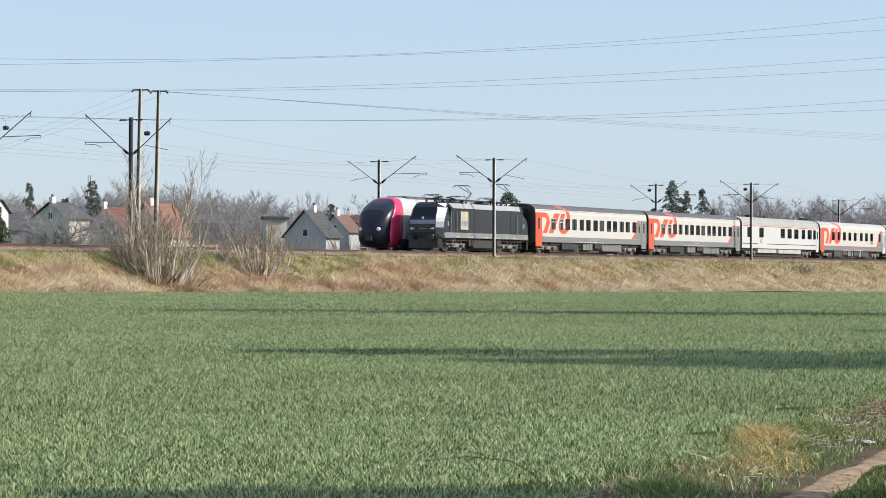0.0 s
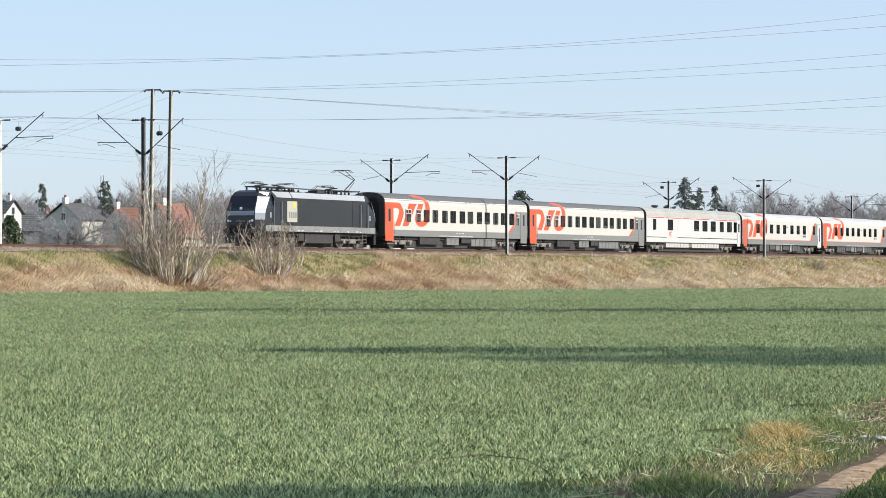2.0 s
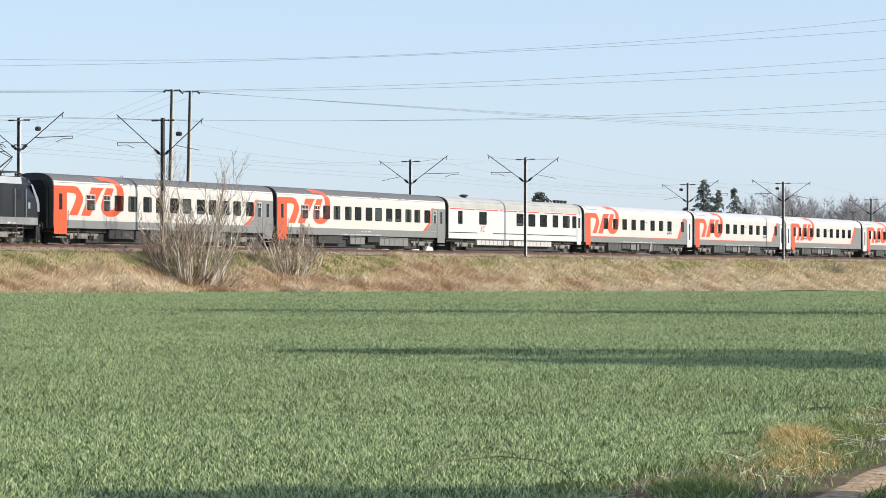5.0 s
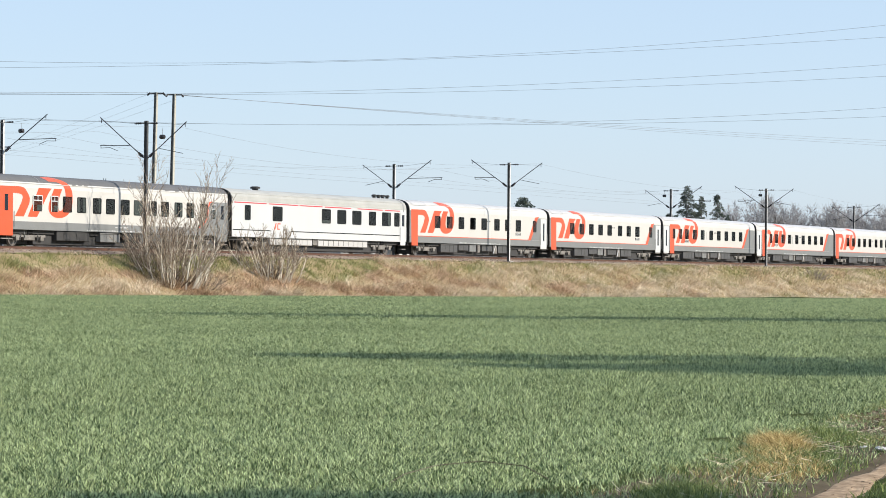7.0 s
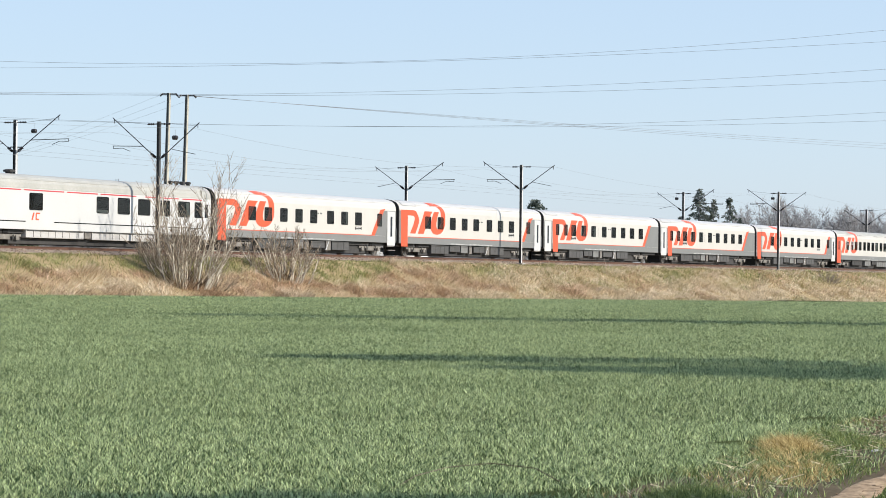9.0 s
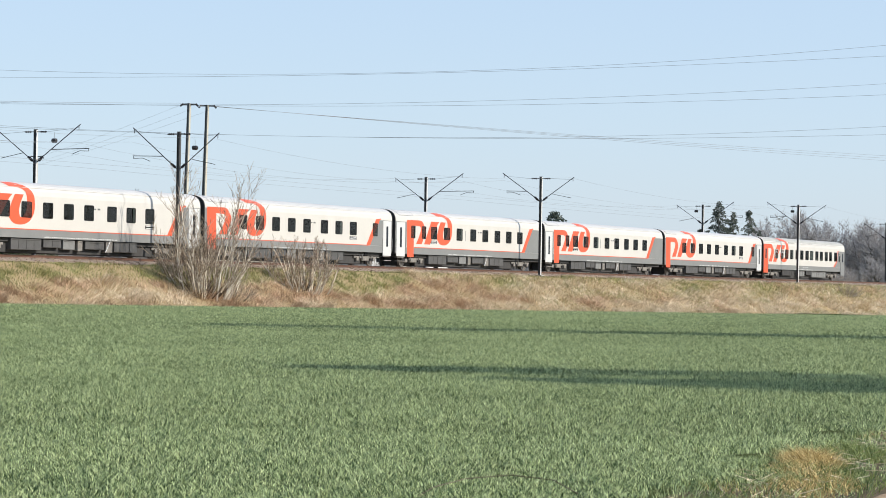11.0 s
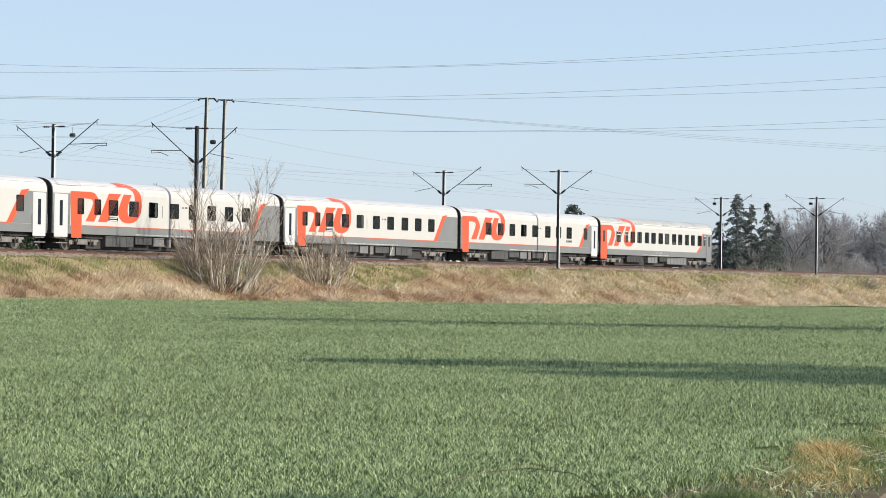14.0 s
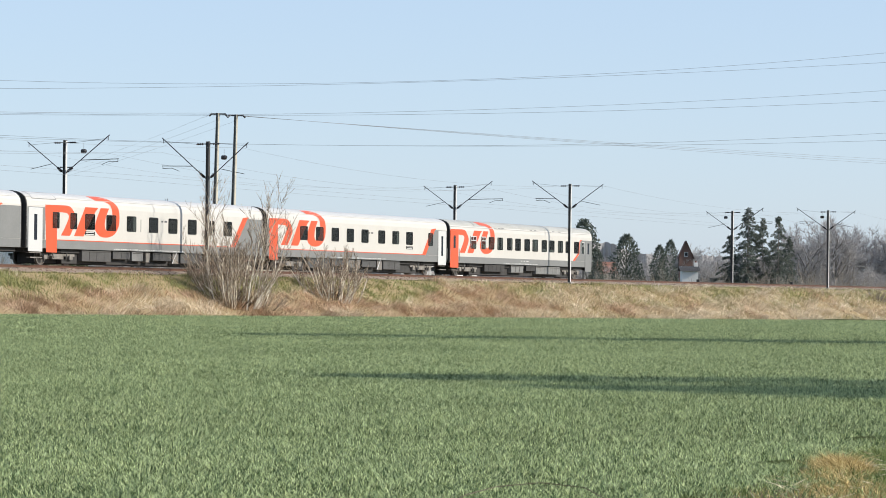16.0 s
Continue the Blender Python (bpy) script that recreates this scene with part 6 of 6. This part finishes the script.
# ---------------------------------------------------------------- poles and wires
def wire(name, pts, r, label, group, sag=0.0, n=24, m="wire"):
    """A cable through the points, hanging by sag between the first and the last."""
    pts = [Vector(p) for p in pts]
    if len(pts) == 2:
        line = [pts[0].lerp(pts[1], i / n) - Vector((0, 0, 4 * sag * (i / n) * (1 - i / n))) for i in range(n + 1)]
    else:
        a, b, c = pts
        line = []
        for i in range(n + 1):
            t = -0.35 + 1.7 * i / n
            line.append(a * (t - 0.5) * (t - 1) * 2 - b * t * (t - 1) * 4 + c * t * (t - 0.5) * 2)
    vs, fs = [], []
    for i, p in enumerate(line):
        for k in range(4):
            a = math.pi / 2 * k
            d = (line[min(i + 1, n)] - line[max(i - 1, 0)]).normalized()
            u = Vector((0, 0, 1)).cross(d).normalized()
            vs.append(p + (u * math.cos(a) + Vector((0, 0, 1)) * math.sin(a)) * r)
    fs = [(4 * i + k, 4 * i + (k + 1) % 4, 4 * i + 4 + (k + 1) % 4, 4 * i + 4 + k) for i in range(n) for k in range(4)]
    return tagged(raw(name, vs, fs, M[m]), label, "cable", group)


for zz in ((21.07, 22.26, 24.60), (21.72, 22.37, 25.69), (18.51, 19.44, 21.94), (18.62, 19.06, 20.85), (16.34, 15.96, 17.81), (16.18, 15.90, 16.99)):
    wire("power_line", [(-42.6, 260, zz[0]), (0, 260, zz[1]), (42.6, 260, zz[2])], 0.012, "high-voltage overhead cable crossing the sky", "high-voltage cables")


def pole(s, off, lean_to, z0, z1):
    b = on_line(s, off, z0)
    t = empty("utility_pole", pose(b.x, b.y, b.z), "tall weathered concrete utility pole with steel crossarm", "utility pole", "utility poles")
    d = lean_to
    u, v = Vector((DX, DY, 0)), Vector((NX, NY, 0))

    def section(f, half_u, half_v, shift):
        c = Vector((d * f, 0, -0.4 + (z1 - z0 + 0.4) * f)) + v * shift
        k = 1 - 0.36 * f
        return [c + u * i * half_u * k + v * j * half_v * k for i, j in ((-1, -1), (-1, 1), (1, 1), (1, -1))]
    part("shaft", loft(bmesh.new(), [section(f, 0.14, 0.055, 0.075 * (1 - 0.36 * f)) for f in (0, 0.33, 0.66, 1.0)]), M["polewood"], t)
    # dark second half paints in the side turned from the sun
    part("cable_channel", loft(bmesh.new(), [section(f, 0.175, 0.095, -0.08 * (1 - 0.36 * f)) for f in (0, 0.33, 0.66, 1.0)]), M["darksteel"], t, "dark half standing in for the pole's shaded face")
    bm = boxed(d - 0.5, d + 0.5, -0.05, 0.05, z1 - z0 - 0.12, z1 - z0 - 0.02)
    part("crossarm", bm, M["darksteel"], t)
    for xx in (-0.45, 0.45):
        bm = bmesh.new(); lathe(bm, (d + xx, 0, z1 - z0 - 0.02), (d + xx * 1.5, 0, z1 - z0 - 0.25), [(0, 0.04), (0.05, 0.08), (0.1, 0.05), (0.15, 0.08), (0.2, 0.05), (0.25, 0.08), (0.3, 0.03)], 8)
        part("insulator", bm, M["insul"], t)
    return b + Vector((d, 0, z1 - z0))


PA = pole(13.75, -13.0, 0.24, 0.3, 14.55)
PB = pole(16.25, -13.0, 0.26, 0.3, 14.6)
for k in (-0.5, 0.0, 0.5):
    wire("overhead_cable", [PB + Vector((0.5, k * 0.6, -0.1)), (66.3 + 0.3 * k, 352, 18.9 + 0.7 * k)], 0.011, "electric cable strung from the utility poles", "cables of the utility poles", 0.25)
for start, end in ((PA + Vector((-1.05, 0, -0.3)), (-39.3, 252, 13.0)), (PA + Vector((0.0, -0.2, -0.5)), (-39.3, 252.6, 12.6)), (PB + Vector((-0.1, -0.2, -0.5)), (-39.3, 253.2, 12.35))):
    wire("overhead_cable", [start, end], 0.006, "electric cable strung from the utility poles", "cables of the utility poles", 0.15)
wire("overhead_cable", [PA + Vector((-1.05, 0, -0.3)), PA + Vector((-0.6, 0, 0))], 0.012, "short jumper cable at the pole top", "cables of the utility poles", 0.08, 8)
wire("overhead_cable", [PA + Vector((0.5, 0, -0.1)), PB + Vector((-0.4, 0, -0.05))], 0.016, "short jumper cable between the two pole tops", "cables of the utility poles", 0.12, 8)
wire("overhead_cable", [PA + Vector((-0.6, 0, 0)), (-40.5, 175, 13.2)], 0.010, "electric cable strung from the utility poles", "cables of the utility poles", 0.1)
for x, y, h in ((66.3, 352, 18.9), (-40.5, 175, 13.2), (-39.3, 252.6, 13.1)):
    s_ = (x - AX) * DX + (y - AY) * DY
    pole(s_, (x - AX) * NX + (y - AY) * NY, 0.0, 0.0, h + 0.1)
# catenary
for a, b in zip(SPAN, SPAN[1:]):
    for off in (-0.2, -4.1):
        wire("contact_wire", [on_line(a, off, RAIL + 5.62), on_line(b, off, RAIL + 5.62)], 0.0055, "contact wire over the track", "catenary wires", 0.08, 8)
        wire("messenger_wire", [on_line(a, off, RAIL + 7.15), on_line(b, off, RAIL + 7.15)], 0.0055, "sagging messenger wire over the track", "catenary wires", 1.0, 12)
    for off in (5.5, -9.8):
        wire("feeder_wire", [on_line(a, off, RAIL + 7.35), on_line(b, off, RAIL + 7.35)], 0.005, "feeder cable along the masts", "catenary wires", 0.9, 12)

# ---------------------------------------------------------------- field edge and path
def path_x(y, r):
    """A place beside the worn path: y away from the viewer, r to its right."""
    return 2.36 + (y - 17.39) * 0.318 + r / 0.927


def make_path():
    vs, fs = [], []
    n = 60
    for i in range(n + 1):
        y = 9 + i * 0.55
        for j in range(9):
            r = (j / 8 - 0.5) * (0.27 + 0.12 * noise.noise((y * 0.7, 0, 1)) + 0.10 * noise.noise((y * 2.6, j // 4, 3))) + 0.26 + 0.10 * noise.noise((y * 0.5, 4, 0))
            x = path_x(y, r)
            vs.append((x, y, (0.010 + 0.014 * noise.noise((x * 9, y * 5, 2))) if 0 < j < 8 else -0.01))
    fs = [(i * 9 + j, i * 9 + j + 1, i * 9 + 10 + j, i * 9 + 9 + j) for i in range(n) for j in range(8)]
    tagged(raw("dirt_path", vs, fs, M["soil"], smooth=True), "narrow worn path of dry sandy soil", "path", kind="structure")
    vs = []
    for i in range(n + 1):
        y = 9 + i * 0.55
        for r in (-1.15 + 0.3 * noise.noise((y * 0.9, 2, 0)), -0.6, -0.1, 0.35 + 0.12 * noise.noise((y, 7, 0))):
            vs.append((path_x(y, r), y, 0.005))
    fs = [(i * 4 + j, i * 4 + j + 1, i * 4 + 5 + j, i * 4 + 4 + j) for i in range(n) for j in range(3)]
    tagged(raw("verge_soil", vs, fs, mat("dark crumbly soil", (0.060, 0.045, 0.028), 0.95, scale=1.5, fine=18, bump=0.6, col2=(0.17, 0.135, 0.085), spec=0.05)), "dark crumbly soil between the crop and the path", "soil", kind="structure")
    rng = np.random.default_rng(5)

    def strip(name, label, n, r0, r1, y0, y1, h, w, lean, m, hole=None):
        y = rng.uniform(y0, y1, n); r = rng.uniform(r0, r1, n)
        x = path_x(y, r)
        c = np.array([noise.noise((a * 1.6, b * 0.8, 8.0)) for a, b in zip(x, y)])
        k = c > (hole if hole is not None else -2)
        p = np.stack([x, y, np.full(n, -0.01)], 1)[k]
        tagged(blades(name, p, h * rng.uniform(0.4, 1.3, k.sum()), w * rng.uniform(0.6, 1.4, k.sum()), lean, V[m], rng), label, "grass", kind="stuff")
    strip("verge_grass", "lush green grass along the path", 15000, -1.5, 0.02, 12, 40, 0.075, 0.006, 1.3, "wheat", -0.6)
    strip("verge_grass", "lush green grass along the path", 9000, -1.3, 0.12, 12, 40, 0.09, 0.007, 1.2, "lush", -0.15)
    strip("verge_straw", "dry flattened grass along the path", 9000, -1.25, 0.1, 12, 40, 0.06, 0.006, 2.2, "golden", 0.1)
    strip("verge_grass", "short green grass beyond the path", 30000, 0.42, 2.6, 12, 40, 0.075, 0.007, 0.9, "lush")
    # the pale tussock
    for nm, m, cx, cy, rx, ry, n, h in (("grass_tussock", "golden", 2.50, 19.6, 0.21, 1.3, 2800, 0.085), ("grass_tussock", "golden", 2.74, 20.6, 0.28, 1.7, 2600, 0.12), ("grass_tussock", "golden", 2.95, 22.2, 0.21, 0.9, 2600, 0.20), ("grass_tussock", "lush", 2.9, 21.2, 0.5, 1.9, 2400, 0.12), ("grass_tussock", "lush", 3.55, 23.6, 0.35, 1.2, 1500, 0.15), ("grass_tussock", "lush", 1.66, 17.2, 0.32, 0.7, 2000, 0.15)):
        a, q = rng.uniform(0, 6.28, n), np.sqrt(rng.uniform(0, 1, n))
        p = np.stack([cx + np.cos(a) * q * rx, cy + np.sin(a) * q * ry, np.full(n, -0.02)], 1)
        tagged(blades(nm, p, h * (1.1 - 0.6 * q) * rng.uniform(0.5, 1.2, n), np.full(n, 0.0065) * rng.uniform(0.6, 1.5, n), 1.1 if m == "lush" else 1.9, V[m], rng), "pale dry grass tussock" if m == "golden" else "lush green grass tussock", "grass", kind="stuff")
    # dead stalks and leaves on the bare edge
    rg = random.Random(9)
    k = Wood(); k.rng = rg
    for _ in range(420):
        y = rg.uniform(14, 32); x = path_x(y, rg.uniform(-1.0, -0.25))
        a = rg.uniform(0, 6.28); ln = rg.uniform(0.04, 0.18)
        p = Vector((x, y, rg.uniform(0.0, 0.05)))
        k.limb(p, p + Vector((math.cos(a) * ln, math.sin(a) * ln, rg.uniform(-0.01, 0.05))), 0.003, 0.002, 3)
    o = new("dead_stalks", k.mesh("dead_stalks", V["straw"])); tagged(o, "dead pale stalks scattered along the field edge", "stalks", kind="stuff")
    k = Wood(); k.rng = rg
    for _ in range(420):
        y = 26.2 + rg.gauss(0, 0.9); x = 4.50 + (y - 26) * 0.3 + rg.gauss(0, 0.13)
        k.leaf(Vector((x, y, rg.uniform(0.02, 0.12))), Vector((rg.uniform(-1, 1), rg.uniform(-1, 1), rg.uniform(-0.2, 0.6))) * 0.026, 0.010)
    o = new("dead_leaves", k.mesh("dead_leaves", mat("dead brown leaves", (0.12, 0.06, 0.035), 0.8, scale=3, fine=20, bump=0, island=0.6, col2=(0.36, 0.24, 0.15)))); tagged(o, "heap of dead brown leaves at the field edge", "leaves", kind="stuff")
    k = Wood(); k.rng = rg
    for _ in range(600):
        y = rg.uniform(12, 34); r = rg.choice((-0.42, -0.25, 0.0, 0.25, 0.45)) + rg.gauss(0, 0.12)
        c = Vector((path_x(y, r), y, 0.012)); w = rg.uniform(0.002, 0.008)
        k.limb(c - Vector((w, 0, 0)), c + Vector((w, rg.uniform(-w, w), rg.uniform(0, w))), w, w * 0.5, 5)
    o = new("soil_crumbs", k.mesh("soil_crumbs", mat("dry soil crumbs", (0.24, 0.17, 0.11), 0.95, scale=3, fine=20, bump=0, island=0.8, col2=(0.48, 0.37, 0.26)))); tagged(o, "crumbs and small clods of dry soil on the path", "soil", kind="stuff")
    # a long bent twig lying on the wheat
    k = Wood(); k.rng = rg
    pts = [Vector((-0.22, 18.0, 0.02)), Vector((-0.12, 18.3, 0.06)), Vector((0.1, 18.6, 0.10)), Vector((0.4, 18.75, 0.12)), Vector((0.7, 18.6, 0.10)), Vector((0.85, 18.2, 0.04))]
    for a, b in zip(pts, pts[1:]):
        k.limb(a, b, 0.0035, 0.003, 5)
    tagged(new("fallen_twig", k.mesh("fallen_twig", V["darktwig"])), "long thin bent twig lying in the wheat", "twig")
    for cx, cy, sz in ((3.72, 21.9, 0.06), (3.60, 22.1, 0.035)):
        bm = bmesh.new(); bmesh.ops.create_icosphere(bm, subdivisions=2, radius=sz)
        for v in bm.verts:
            v.co = Vector((v.co.x, v.co.y * 1.3, v.co.z * 0.30 + 0.03)) * (1 + 0.35 * noise.noise(v.co * 14))
        s = finish(bm, "stone", mat("pale limestone", (0.50, 0.485, 0.46), 0.9, var=0.2, scale=6, fine=40, bump=0.4)); s.matrix_basis = pose(cx, cy, 0)
        tagged(s, "flat pale stone at the field edge", "stone")
    bm = bmesh.new(); bmesh.ops.create_icosphere(bm, subdivisions=3, radius=0.11)
    for v in bm.verts:
        v.co = Vector((v.co.x, v.co.y, v.co.z * 0.5)) * (1 + 0.5 * noise.noise(v.co * 9))
    s = finish(bm, "soil_clod", mat("reddish soil", (0.15, 0.075, 0.05), 0.95, var=0.35, scale=6, fine=40, bump=0.6)); s.matrix_basis = pose(1.22, 16.5, 0.0)
    tagged(s, "reddish-brown clod of bare earth in the wheat", "soil clod")


make_path()


# ---------------------------------------------------------------- small trackside boxes
for s in (-4.0, 12.5, 33.0, 82.0, 95.0, 108.0):
    t = empty("trackside_box", line_pose(s, -2.1, RAIL - 0.22), "small dark trackside cable box between the tracks", "cable box", "trackside boxes")
    part("housing", boxed(-0.16, 0.16, -0.13, 0.13, 0.12, 0.52, 0.03), M["under"], t)
    part("post", boxed(-0.04, 0.04, -0.04, 0.04, -0.1, 0.13), M["darksteel"], t)


# ---------------------------------------------------------------- what moves
def motions():
    for i, c in enumerate(COACHES):
        walk(c, [(k, coach_pose(i, k)) for k in range(0, 17, 2)])
    walk(LOCO, [(k, loco_pose(k)) for k in range(0, 17, 2)])
    walk(UNIT, [(k, unit_pose(k)) for k in (0, 4, 8, 12, 16)])
    # the wheels roll: the same turning for all wheels of one size, rows close enough for less than a quarter turn
    for train, radius, speed, sense in ((COACHES, 0.46, SPEED, 1), ([LOCO], 0.61, SPEED, 1), ([UNIT], 0.46, 41.0, -1)):
        wheels = [w for t in train for w in t.children_recursive if w.name.startswith("wheelset")]
        turn = math.degrees(speed * (1 / 30) / radius)
        if turn >= 90:
            turn = turn % 90 - 90
        walk(wheels[0], [(k / 30, pose(0, 0, 0, 0, sense * turn * k, 0)) for k in range(481)])
        keys = wheels[0].animation_data
        for w in wheels[1:]:
            w.rotation_mode = "QUATERNION"
            own = w.animation_data_create()
            own.action = keys.action
            own.action_slot = keys.action_slot


motions()
